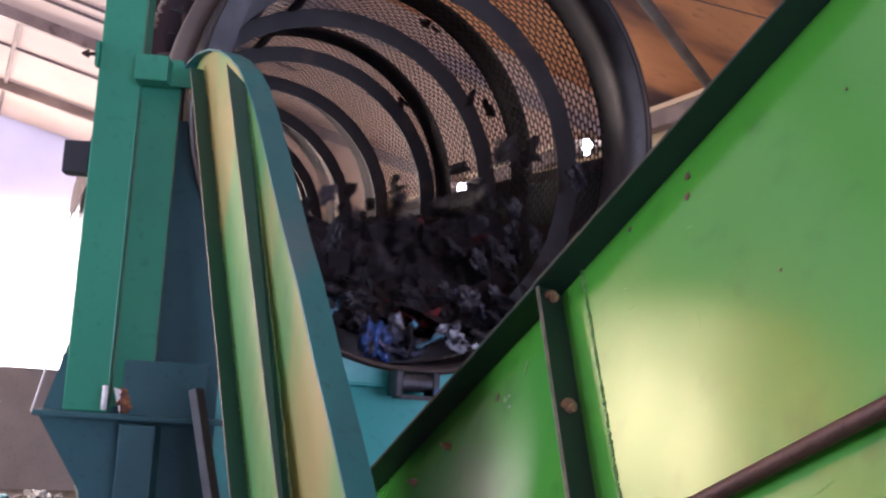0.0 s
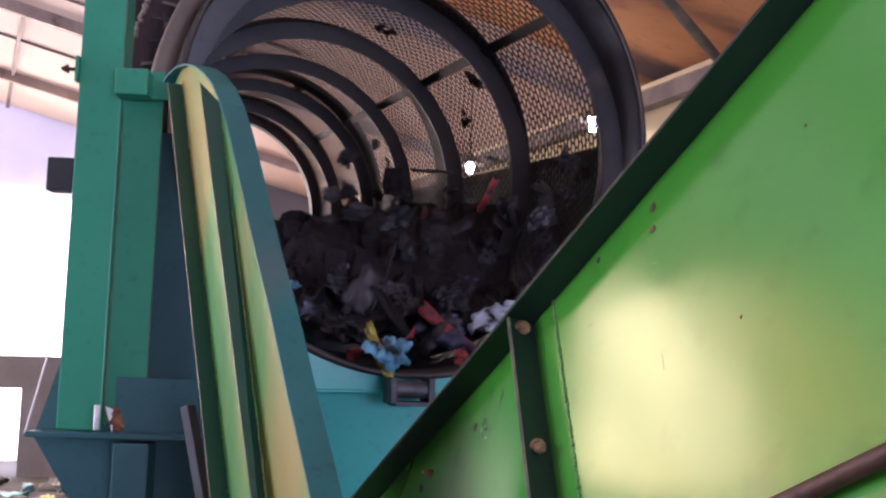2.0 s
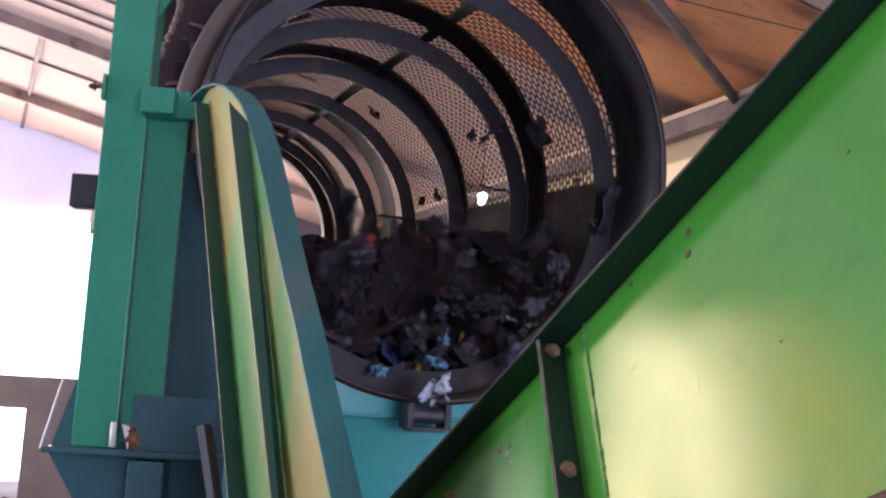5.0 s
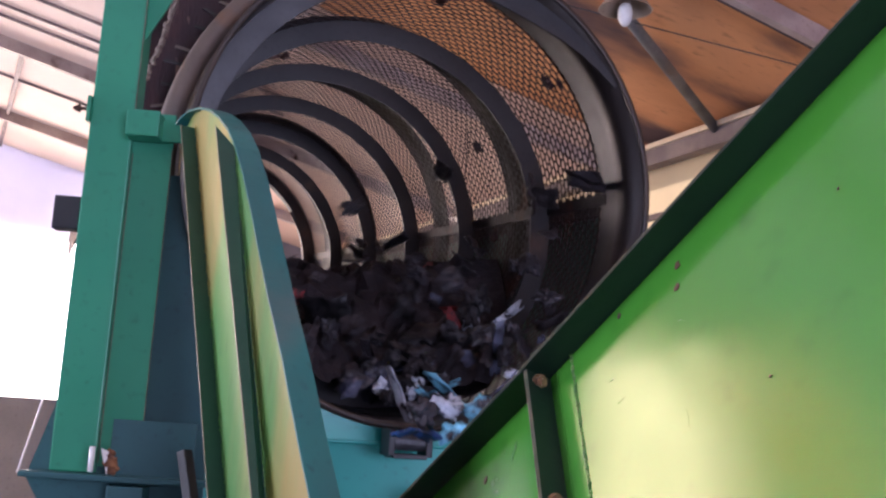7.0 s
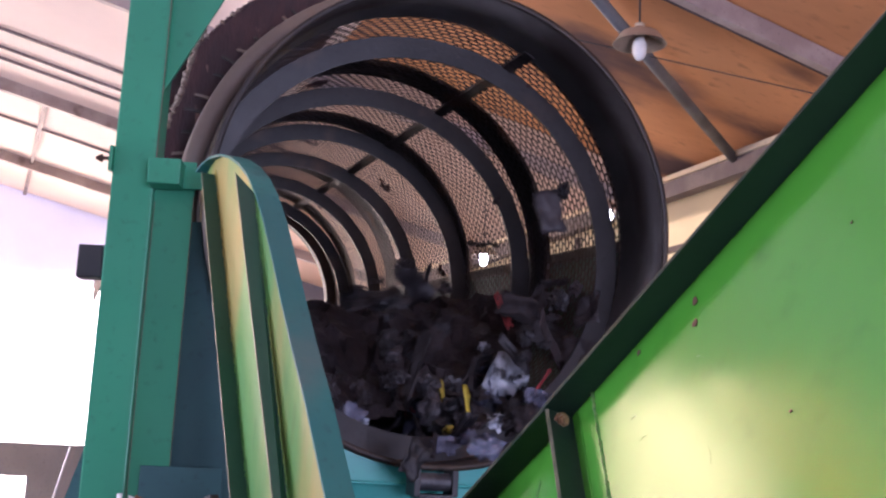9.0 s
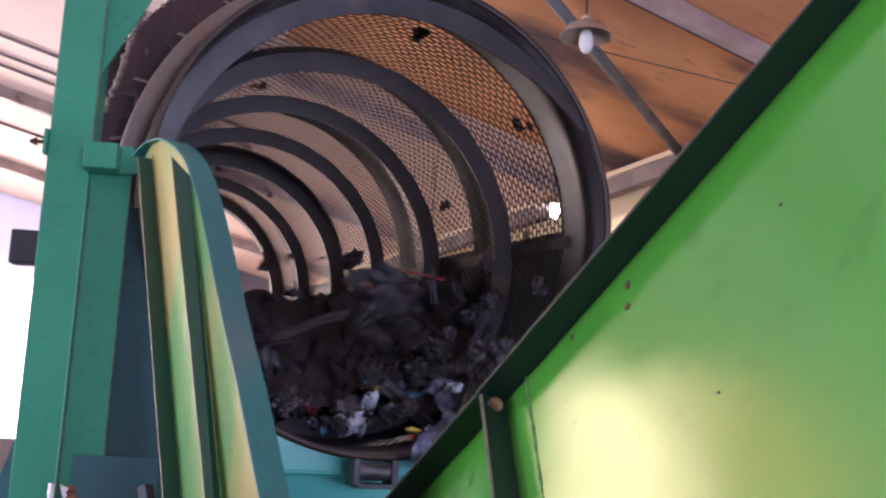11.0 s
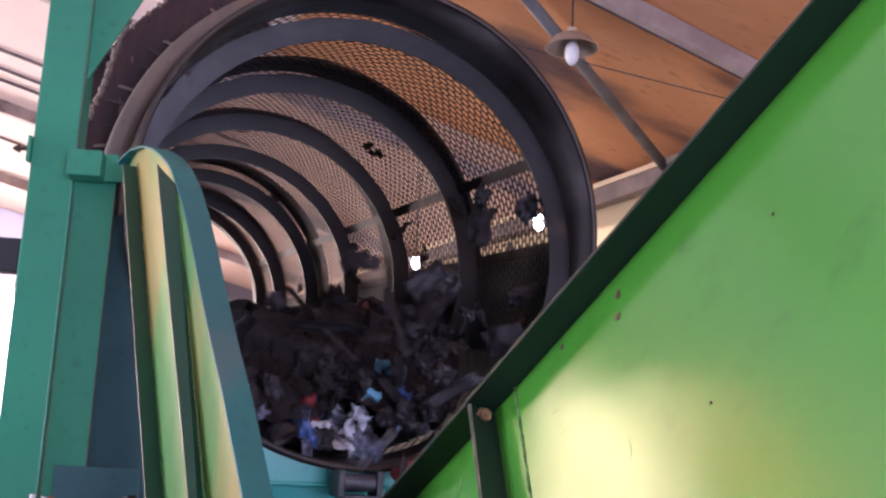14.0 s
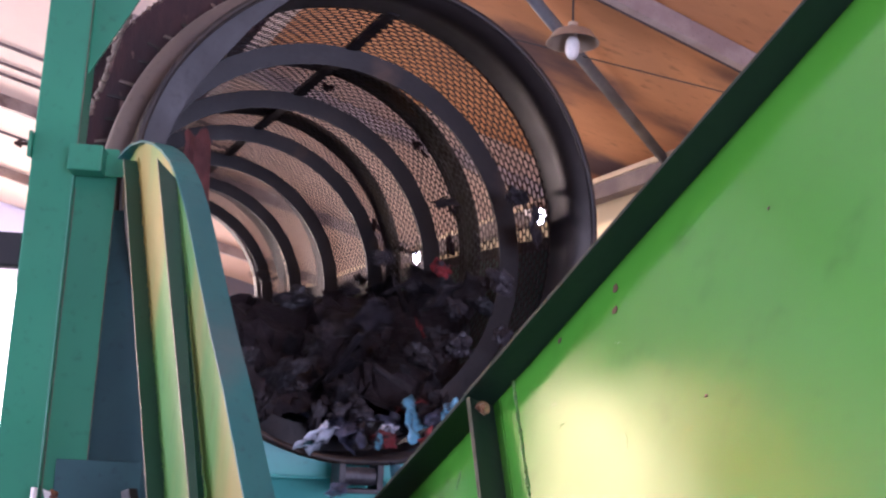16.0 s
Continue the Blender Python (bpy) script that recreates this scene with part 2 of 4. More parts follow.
def roof_z(p):
    return Z_EAVE + PITCH * (min(P_RIGHT - p, P_RIGHT - P_RIDGE) - max(P_RIDGE - p, 0))


def shed():
    g = tagged(part("ground", box(600, 600, 0.2, pose(0, 0, -0.1)), CONCRETE), "dark stained concrete and earth ground", "ground", kind="structure")

    def wall(name, pieces, mat, label):
        bm = bmesh.new()
        for (p0, p1), (q0, q1), (z0, z1) in pieces:
            box(p1 - p0, q1 - q0, z1 - z0, pose((p0 + p1) / 2, (q0 + q1) / 2, (z0 + z1) / 2), 0, bm)
        ob = tagged(part(name, bm, mat), label, "wall", kind="structure")
        ob.matrix_basis = BUILD
        return ob

    r = (P_RIGHT, P_RIGHT + 0.2)
    wall("wall_east", [(r, (Q_FRONT, Q_BACK), (0, 3.3))], WALLGREY, "grey rendered lower wall")
    wall("wall_east_cladding", [((P_RIGHT + 0.05, P_RIGHT + 0.058), (Q_FRONT, Q_BACK), (3.3, Z_EAVE))], CLADDING, "cream sunlit cladding sheets above the wall")
    rails = [((P_RIGHT - 0.01, P_RIGHT + 0.045), (Q_FRONT, Q_BACK), (z, z + 0.05)) for z in (3.32, 3.9)]
    rails += [((P_RIGHT - 0.01, P_RIGHT + 0.045), (q, q + 0.05), (3.38, Z_EAVE - 0.25)) for q in (1, 4, 7, 10.4, 13, 16)]
    wall("cladding_rail", rails, BEAM, "brown rails behind the cladding")
    b = (Q_BACK, Q_BACK + 0.2)
    wall("wall_north", [((P_LEFT, -6.4), b, (0, 5.9)), ((-6.4, 0.35), b, (0, 1.85)), ((0.75, 4.2), b, (0, 1.85)), ((0.35, 0.75), b, (1.35, 1.85)), ((4.2, P_RIGHT), b, (0, 5.2)),
                        ((1.62, 1.78), b, (1.85, 4.35)), ((2.9, 3.05), b, (1.85, 4.35))], WALLGREY, "grey end wall with wide bright openings")
    # upper end wall made translucent in place of the bloom there
    wall("wall_north_bloom", [((-6.4, 4.2), (Q_BACK + 0.08, Q_BACK + 0.088), (4.35, 5.9))], BLOOM_SHEET, "pale lavender translucent end wall standing in for the daylight's bloom")
    wl = (P_LEFT - 0.2, P_LEFT)
    # opening is out of view, placed to match the side lamp
    wall("wall_west", [(wl, (Q_FRONT, 2.2), (0, Z_EAVE)), (wl, (8.2, Q_BACK), (0, Z_EAVE)), (wl, (2.2, 8.2), (4.2, Z_EAVE)), (wl, (2.2, 8.2), (0, 1.3))], WALLGREY, "grey rendered wall with an unseen wide opening put in for the side lamp")
    wall("wall_south", [((P_LEFT, P_RIGHT), (Q_FRONT - 0.2, Q_FRONT), (0, 5.95))], WALLGREY, "grey rendered wall closing the shed")

    # roof boards: brown lining on the eastern slope, pale sheets on the rest
    def slope(name, p0, p1, q0, q1, mat, label):
        pts = [(p0, q0, roof_z(p0)), (p1, q0, roof_z(p1)), (p1, q0, roof_z(p1) + 0.05), (p0, q0, roof_z(p0) + 0.05)]
        ob = tagged(part(name, to_bm(prism(pts, (0, q1 - q0, 0))), mat), label, "ceiling", kind="structure")
        ob.matrix_basis = BUILD
    q0, q1 = Q_FRONT - 0.2, Q_BACK + 0.2
    slope("ceiling_east", 2.4, P_RIGHT + 0.4, q0, 8.7, CEIL, "brown stained ceiling boards under the roof")
    slope("ceiling_east_end", 2.4, P_RIGHT + 0.4, 8.7, q1, ROOF_FAR, "pale translucent roof sheets over the far bays")
    slope("ceiling_middle", P_RIDGE, 2.4, q0, q1, ROOFLIGHT, "pale pinkish white translucent roof sheets")
    slope("ceiling_west", -3.1, P_RIDGE, q0, 8.0, WHITE_SHEET, "pale pinkish white roof sheets")
    # out of view; translucent so the panel mirrors a paler strip
    slope("ceiling_west_low", P_LEFT - 0.4, -3.1, q0, 8.0, ROOFLIGHT, "unseen translucent roof sheets that brighten the panel's reflection")
    slope("ceiling_west_edge", P_LEFT - 0.4, -6.7, 8.0, q1, WHITE_SHEET, "unseen pale roof sheets beside the added glowing sheet")
    slope("ceiling_west_ridge", -3.1, P_RIDGE, 8.0, q1, WHITE_SHEET, "unseen pale roof sheets beside the added glowing sheet")

    def patch(name, outline, lift, mat, label, category):
        """A flat piece in the western slope's plane, raised by lift."""
        pts = [(p, q, roof_z(p) + lift) for p, q in outline]
        ob = tagged(part(name, to_bm(prism(pts, (0, 0, 0.04))), mat), label, category, kind="structure")
        ob.matrix_basis = BUILD
    # unseen mask: its slant gives the mirrored patch its right edge
    patch("ceiling_west_mask", [(-6.7, 8.0), (-3.1, 8.0), (-3.1, 8.5), (-6.7, 12.0)], 0.004, ROOFLIGHT, "unseen roof sheet cut at a slant to shape the panel's reflection", "ceiling")
    # added emitter above the roof gap, only for the panel's yellow patch
    patch("reflection_glow_sheet", [(-7.2, 7.6), (-2.9, 7.6), (-2.9, q1), (-7.2, q1)], 0.12, REFLECTED_GLOW, "unseen glowing sheet added for the panel's yellow reflection", "daylight")
    day = part("backdrop", box(18, 0.05, 9, pose(-1.2, Q_BACK + 3, 4.4)), DAY)
    day.matrix_basis = BUILD
    tagged(day, "blinding white daylight outside the opening", "daylight", kind="structure")


shed()


def roof_beam(name, p0, q0, p1, q1, w, h, drop, label, mat=None):
    a, b = Vector((p0, q0, roof_z(p0) - drop)), Vector((p1, q1, roof_z(p1) - drop))
    ob = part(name, bar(a, b, w, h), mat or BEAM)
    ob.matrix_basis = BUILD
    return tagged(ob, label, "roof beam", group="roof beams", kind="structure")


for q in (2.4, 5.67, 9.3, 12.85, 16.1):
    roof_beam("rafter", P_RIDGE, q - 0.03, P_RIGHT, q - 0.03, 0.075, 0.14, 0.08, "pale grey steel rafter under the ceiling", BEAM_PALE)
    # rafter's shadow on the boards, built as a dark bar
    roof_beam("rafter_timber", P_RIDGE, q + 0.065, P_RIGHT, q + 0.065, 0.105, 0.09, 0.05, "dark strip standing in for the rafter's shadow on the boards", RAFTER_SHADE)
    roof_beam("rafter", P_LEFT, q, P_RIDGE, q, 0.12, 0.16, 0.09, "dark steel rafter under the pale roof")
for q in (11.2, 11.75, 12.1, 14.3):
    roof_beam("batten", P_RIDGE, q, 3.0, q, 0.03, 0.03, 0.02, "thin brown roof batten")
roof_beam("purlin", 0.24, 13.0, 0.24, Q_BACK, 0.05, 0.06, 0.04, "thin pale purlin under the roof sheets")
pipe = part("strut_pipe", rod((2.6, 5.55, 5.17), (5.76, 7.54, 4.508), 0.045, 18), STEEL_GREY, None, "", True)
pipe.matrix_basis = BUILD
tagged(pipe, "grey steel tube strut under the ceiling", "roof strut", kind="structure")
wire = part("cable", rod((2.4, 7.15, 5.17), (5.35, 5.99, 4.59), 0.005, 8), BLACK)
wire.matrix_basis = BUILD
tagged(wire, "thin dark cable along the ceiling", "cable", kind="structure")
eave = part("eaves_beam", bar((P_RIGHT - 0.08, Q_FRONT, Z_EAVE - 0.12), (P_RIGHT - 0.08, Q_BACK, Z_EAVE - 0.12), 0.14, 0.2), BEAM)
eave.matrix_basis = BUILD
stripe = part("eaves_strip", bar((P_RIGHT - 0.165, Q_FRONT, Z_EAVE - 0.045), (P_RIGHT - 0.165, Q_BACK, Z_EAVE - 0.045), 0.03, 0.05), CREAM)
stripe.matrix_basis = BUILD
tagged(stripe, "pale strip along the top of the eaves beam", "trim", kind="structure")
tagged(eave, "grey steel eaves beam on top of the wall", "roof beam", kind="structure")

# ---- the trommel ----
AXLE = pose(0.0752, 3.75, 2.6843, 4.14, 0, 16.05)
R, LENGTH, SPIN, TURN0 = 0.854, 5.5, 88.7, 71.2


def on(r, deg, u):
    return Vector((r * math.cos(radians(deg)), u, r * math.sin(radians(deg))))


def lathe(profile, steps=96, first=0.0, last=360.0):
    """A closed profile of (r, u) swept round the drum's axis."""
    full, k = last - first >= 360, len(profile)
    count = steps if full else steps + 1
    verts = [on(r, first + (last - first) * i / steps, u) for i in range(count) for r, u in profile]
    faces = [(i * k + j, i * k + (j + 1) % k, ((i + 1) % count) * k + (j + 1) % k, ((i + 1) % count) * k + j) for i in range(steps) for j in range(k)]
    if not full:
        faces += [tuple(range(k)), tuple(range((count - 1) * k, count * k))[::-1]]
    return verts, faces


def screen_mesh(u0, u1, around=122, pitch=0.034):
    """Expanded metal: staggered cells, each a frame round a six-sided hole, with the depth of the sheet."""
    rows = int((u1 - u0) / pitch)
    da = 360.0 / around
    hole = ((0.05, 0.5), (0.23, 0.09), (0.77, 0.09), (0.95, 0.5), (0.77, 0.91), (0.23, 0.91))
    rim = ((0, 0.5), (0, 0), (1, 0), (1, 0.5), (1, 1), (0, 1))
    verts, faces = [], []
    for j in range(rows):
        for i in range(around):
            base = len(verts)
            shift = 0.5 * (j % 2)
            for r, pts in ((R - 0.0015, rim), (R - 0.0015, hole), (R + 0.0015, hole)):
                for a, b in pts:
                    verts.append(on(r, (i + shift + a) * da, u0 + (j + b) * pitch))
            for k in range(6):
                n = (k + 1) % 6
                faces.append((base + k, base + n, base + 6 + n, base + 6 + k))
                faces.append((base + 6 + k, base + 6 + n, base + 12 + n, base + 12 + k))
    return verts, faces


def trommel():
    drum = empty("trommel_drum", AXLE, "rotating trommel drum of rusty expanded metal with a spiral flight", "trommel screen")
    part("screen", screen_mesh(0.30, LENGTH - 0.1), STEEL_DARK, drum, "rusty expanded metal screen with diamond holes")
    part("collar", lathe([(R - 0.006, 0.0), (R - 0.006, 0.34), (R + 0.008, 0.34), (R + 0.008, 0.0)]), COLLAR, drum, "dark smooth steel collar", True)
    part("rim", lathe([(R - 0.008, -0.006), (R + 0.012, -0.006), (R + 0.012, 0.30), (R + 0.009, 0.30), (R + 0.009, 0.004), (R - 0.008, 0.004)]), RIM_DARK, drum, "dark rusty rim band", True)
    part("inlet_ring", lathe([(0.78, LENGTH - 0.1), (R + 0.02, LENGTH - 0.1), (R + 0.02, LENGTH), (0.78, LENGTH)]), STEEL_DARK, drum)
    # spiral flight
    turn0, turn1, lead = -92.0, 2070.0, 0.90
    steps = int((turn1 - turn0) / 6)
    verts, faces = [], []
    for i in range(steps + 1):
        ang = turn0 + (turn1 - turn0) * i / steps
        u = 0.25 + lead * ang / 360
        h = 0.092 * min(1.0, 0.25 + i / 6)
        verts += [on(R - 0.002, ang, u - 0.005), on(R - h, ang, u - 0.005), on(R - h, ang, u + 0.005), on(R - 0.002, ang, u + 0.005)]
        if i:
            b, a = 4 * i, 4 * i - 4
            faces += [(a + k, a + (k + 1) % 4, b + (k + 1) % 4, b + k) for k in range(4)]
    faces += [(0, 1, 2, 3), (4 * steps + 3, 4 * steps + 2, 4 * steps + 1, 4 * steps)]
    part("spiral_flight", (verts, faces), FLIGHT, drum, "grimy dark spiral flight blade")
    for k in range(3):
        ang = 120.0 * k
        pts = [on(R - 0.010, ang - 1.6, 0.3), on(R - 0.010, ang + 1.6, 0.3), on(R + 0.012, ang + 1.6, 0.3), on(R + 0.012, ang - 1.6, 0.3)]
        part("seam_bar", to_bm(prism(pts, (0, LENGTH - 0.4, 0))), STEEL_DARK, drum)
    part("drive_ring", lathe([(R + 0.01, 0.24), (R + 0.078, 0.24), (R + 0.084, 0.25), (R + 0.084, 0.38), (R + 0.01, 0.38)]), RIM_RUST, drum, "rusty brown drive ring", True)
    for u, w in ((1.09, 0.22), (2.18, 0.22), (3.60, 0.24), (4.76, 0.22)):
        part("hoop_band", lathe([(R + 0.004, u), (R + 0.022, u), (R + 0.022, u + w), (R + 0.004, u + w)]), STEEL_DARK, drum, "dark steel hoop band round the screen", True)
    rng = random.Random(21)
    for k in range(22):
        ang, u = (-44.0, 0.50) if k == 0 else (rng.uniform(0, 360), rng.uniform(0.4, 4.5))
        bm = bmesh.new()
        for _ in range(5):
            bmesh.ops.create_icosphere(bm, subdivisions=1, radius=1.0, matrix=Matrix.Translation(on(R - 0.012, ang + rng.uniform(-2.5, 2.5), u + rng.uniform(-0.05, 0.05)))
                                       @ pose(0, 0, 0, 0, -ang, 0) @ Matrix.Diagonal((0.010, rng.uniform(0.012, 0.05), rng.uniform(0.012, 0.035), 1)))
        part("stuck_scrap", bm, COVER, drum, "dark scrap stuck in the screen", True)
    bm = bmesh.new()
    bmesh.ops.create_icosphere(bm, subdivisions=2, radius=1.0, matrix=Matrix.Translation(on(R - 0.012, -35, 0.26)) @ pose(0, 0, 0, 0, 35, 0) @ Matrix.Diagonal((0.008, 0.012, 0.045, 1)))
    part("stuck_scrap", bm, RED_SCRAP, drum, "red scrap stuck on the collar", True)
    return drum


DRUM = trommel()

# ---- green hopper panels ----
PC, PH, PU, PN = Vector((0.228, 1.99, 1.916)), Vector((0.3179, -0.9481, 0)), Vector((0.2564, 0.0857, 0.9628)), Vector((-0.9127, -0.3067, 0.27))


def pan(s, u, out=0.0):
    return PC + PH * s + PU * u + PN * out


def ribbed(a, b, r, rib, pitch):
    """A round bar with close ribs, as verts and faces."""
    a, b = Vector(a), Vector(b)
    y = (b - a).normalized()
    x = y.cross(Vector((0, 0, 1))).normalized()
    z = x.cross(y)
    n = int((b - a).length / pitch)
    verts, faces, k = [], [], 14
    for i in range(2 * n + 1):
        rr = r + (rib if i % 2 else 0)
        c = a + (b - a) * i / (2 * n)
        verts += [c + x * rr * math.cos(2 * math.pi * j / k) + z * rr * math.sin(2 * math.pi * j / k) for j in range(k)]
        if i:
            faces += [((i - 1) * k + j, (i - 1) * k + (j + 1) % k, i * k + (j + 1) % k, i * k + j) for j in range(k)]
    return verts, faces


def bolt(name, centre, axis, parent, r=0.012, mat=None):
    axis = Vector(axis).normalized()
    c = Vector(centre)
    bm = rod(c, c + axis * 0.012, r, 6)
    rod(c - axis * 0.001, c + axis * 0.003, r * 1.3, 20, bm)
    rod(c + axis * 0.012, c + axis * 0.020, r * 0.55, 12, bm)
    return part(name, bm, mat or BRASS, parent)


def top_u(s):
    return 0.0661 + 0.762 * s


def joint(u):
    """The bolted joint between the two sheets leans."""
    return -0.044 - (u - 0.0357) * 0.874


# the far sheet is bent back a little along the joint
FA = pan(joint(0), 0)
FOLD = Matrix.Rotation(radians(5), 3, (pan(joint(-0.6), -0.6) - FA).normalized())
FH, FU, FN = FOLD @ PH, FOLD @ PU, FOLD @ PN


def far(s, u, out=0.0):
    return FA + FH * s + FU * u + FN * out


def far_top(s):
    return 0.046 + 0.54 * s


def strip(a, b, w, h, n, parent, label):
    """A thin worn line along a flange's edge, from a to b."""
    return part("worn_edge", bar(a, b, w, h, 0, n), WORN_LIT_EDGE, parent, label)


def hopper_front():
    hop = empty("hopper_panel", Matrix(), "bright green painted steel hopper panel with bolted flanges", "hopper")
    j_top = -0.040
    low = joint(-0.98)
    down = far(0, 0) + (pan(low, -0.98) - pan(joint(0), 0))
    sheet_a = [far(-1.25, far_top(-1.25)), far(-0.006, far_top(-0.006)), down, far(-1.25, -1.05)]
    sheet_b = [pan(j_top + 0.003, top_u(j_top)), pan(1.75, top_u(1.75)), pan(1.75, -1.05), pan(low + 0.003, -0.98)]
    part("far_sheet", to_bm(prism(sheet_a, FN * -0.006)), GREEN, hop)
    part("near_sheet", to_bm(prism(sheet_b, PN * -0.006)), GREEN, hop)
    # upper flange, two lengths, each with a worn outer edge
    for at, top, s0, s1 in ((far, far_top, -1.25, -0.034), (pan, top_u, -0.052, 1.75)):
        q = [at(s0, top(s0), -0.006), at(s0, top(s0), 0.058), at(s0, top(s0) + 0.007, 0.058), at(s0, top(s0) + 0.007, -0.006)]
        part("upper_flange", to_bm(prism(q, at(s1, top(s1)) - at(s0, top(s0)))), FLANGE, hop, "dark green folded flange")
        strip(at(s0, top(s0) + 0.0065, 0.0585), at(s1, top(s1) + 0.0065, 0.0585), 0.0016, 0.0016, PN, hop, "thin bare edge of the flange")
    # joint flanges, back to back
    run = pan(low, -0.98) - pan(joint(0.03), 0.03)
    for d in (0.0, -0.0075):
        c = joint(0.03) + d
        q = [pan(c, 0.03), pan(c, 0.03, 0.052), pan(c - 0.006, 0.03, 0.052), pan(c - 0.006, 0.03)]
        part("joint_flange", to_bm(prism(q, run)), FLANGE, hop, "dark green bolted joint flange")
        e = pan(c - 0.003, 0.03, 0.0525)
        strip(e, e + run, 0.0026, 0.0014, PN, hop, "thin bare edge of the joint flange")
    for u in (0.0151, -0.1963, -0.412, -0.633):
        bolt("bolt", pan(joint(u) + 0.001, u, 0.028), PH, hop, 0.0115)
    for s, u in ((-0.424, -0.283), (-0.585, -0.375)):
        bolt("stud", far(s, u, 0.0), FN, hop, 0.007)
    # dark smears and a slot punched in the far sheet
    for s, u, a, b in ((-0.215, -0.172, 0.006, 0.009),):
        pts = [far(s + a * math.cos(k), u + b * math.sin(k), 0.0008) for k in [i * 0.785 for i in range(8)]]
        part("paint_chip", to_bm(prism(pts, FN * 0.0012)), RUST, hop, "dark chip in the paint")
    for s, u, a, b in ((-0.175, -0.175, 0.010, 0.007), (-0.160, -0.168, 0.007, 0.004), (-0.150, -0.19, 0.012, 0.003), (-0.11, -0.11, 0.006, 0.02)):
        pts = [far(s + a * math.cos(k), u + b * math.sin(k), 0.0004) for k in [i * 0.524 for i in range(12)]]
        part("smudge", to_bm(prism(pts, FN * 0.0004)), SMUDGE, hop, "faint dark smudge on the paint")
    # weld bead
    rng = random.Random(5)
    bm = bmesh.new()
    for i in range(150):
        t = i / 150
        s, u = 0.0125 + 0.7957 * t, 0.0775 - 0.962 * t
        bmesh.ops.create_icosphere(bm, subdivisions=1, radius=0.0030 + 0.0022 * rng.random(),
                                   matrix=Matrix.Translation(pan(s + rng.uniform(-.001, .001), u, 0.0)))
    part("weld_bead", bm, WELD, hop, "knobbly weld bead", True)
    # chipped spots in the paint
    for s, u, a, b in ((0.2828, 0.2252, 0.008, 0.008), (0.2995, 0.184, 0.007, 0.008), (0.145, 0.1459, 0.005, 0.006), (0.586, 0.026, 0.003, 0.003), (0.63, 0.30, 0.002, 0.003), (0.90, 0.35, 0.002, 0.002)):
        pts = [pan(s + a * math.cos(k) * rng.uniform(.6, 1.2), u + b * math.sin(k) * rng.uniform(.6, 1.2), 0.0008) for k in [i * 0.785 for i in range(8)]]
        part("paint_chip", to_bm(prism(pts, PN * 0.0012)), RUST, hop, "rusty chip in the paint")
    for k in range(6):
        s, u = rng.uniform(0.15, 1.0), rng.uniform(-0.45, 0.2)
        a, ln = rng.uniform(0, 6.28), rng.uniform(0.01, 0.07)
        ds, du = math.cos(a), math.sin(a)
        w = rng.uniform(0.0003, 0.0006)
        pts = [pan(s + ds * ln * t - du * w * e, u + du * ln * t + ds * w * e + 0.004 * math.sin(3 * t), 0.0004) for t, e in ((0, 0), (0.5, 1), (1, 0), (0.5, -1))]
        part("scratch", to_bm(prism(pts, PN * 0.0004)), SCRATCH, hop, "fine scratch in the paint")
    return hop


hopper_front()
rodthing = part("threaded_rod", ribbed(pan(0.273, -0.456, 0.016), pan(1.564, 0.183, 0.016), 0.0105, 0.0016, 0.005), RUST, None, "", True)
tagged(rodthing, "brown ribbed threaded steel rod before the panel", "rod")

# ---- ribbed guard wall on the other side of the chute ----
WC, WD, WN = Vector((-0.759, 3.404, 2.737)), Vector((0.400, -0.916, 0)), Vector((-0.916, -0.400, 0))


def wal(s, z, out=0.0):
    return WC + WD * s + WN * out + Vector((0, 0, z))


EDGE = [(0.09, -0.034), (0.13, -0.018), (0.18, -0.010), (0.28, -0.022), (0.37, -0.050), (0.46, -0.090), (0.56, -0.145), (0.65, -0.212), (0.74, -0.30), (0.84, -0.415), (0.93, -0.525), (1.03, -0.642), (1.15, -0.772), (1.29, -0.945), (1.41, -1.085), (1.55, -1.26), (1.70, -1.45)]


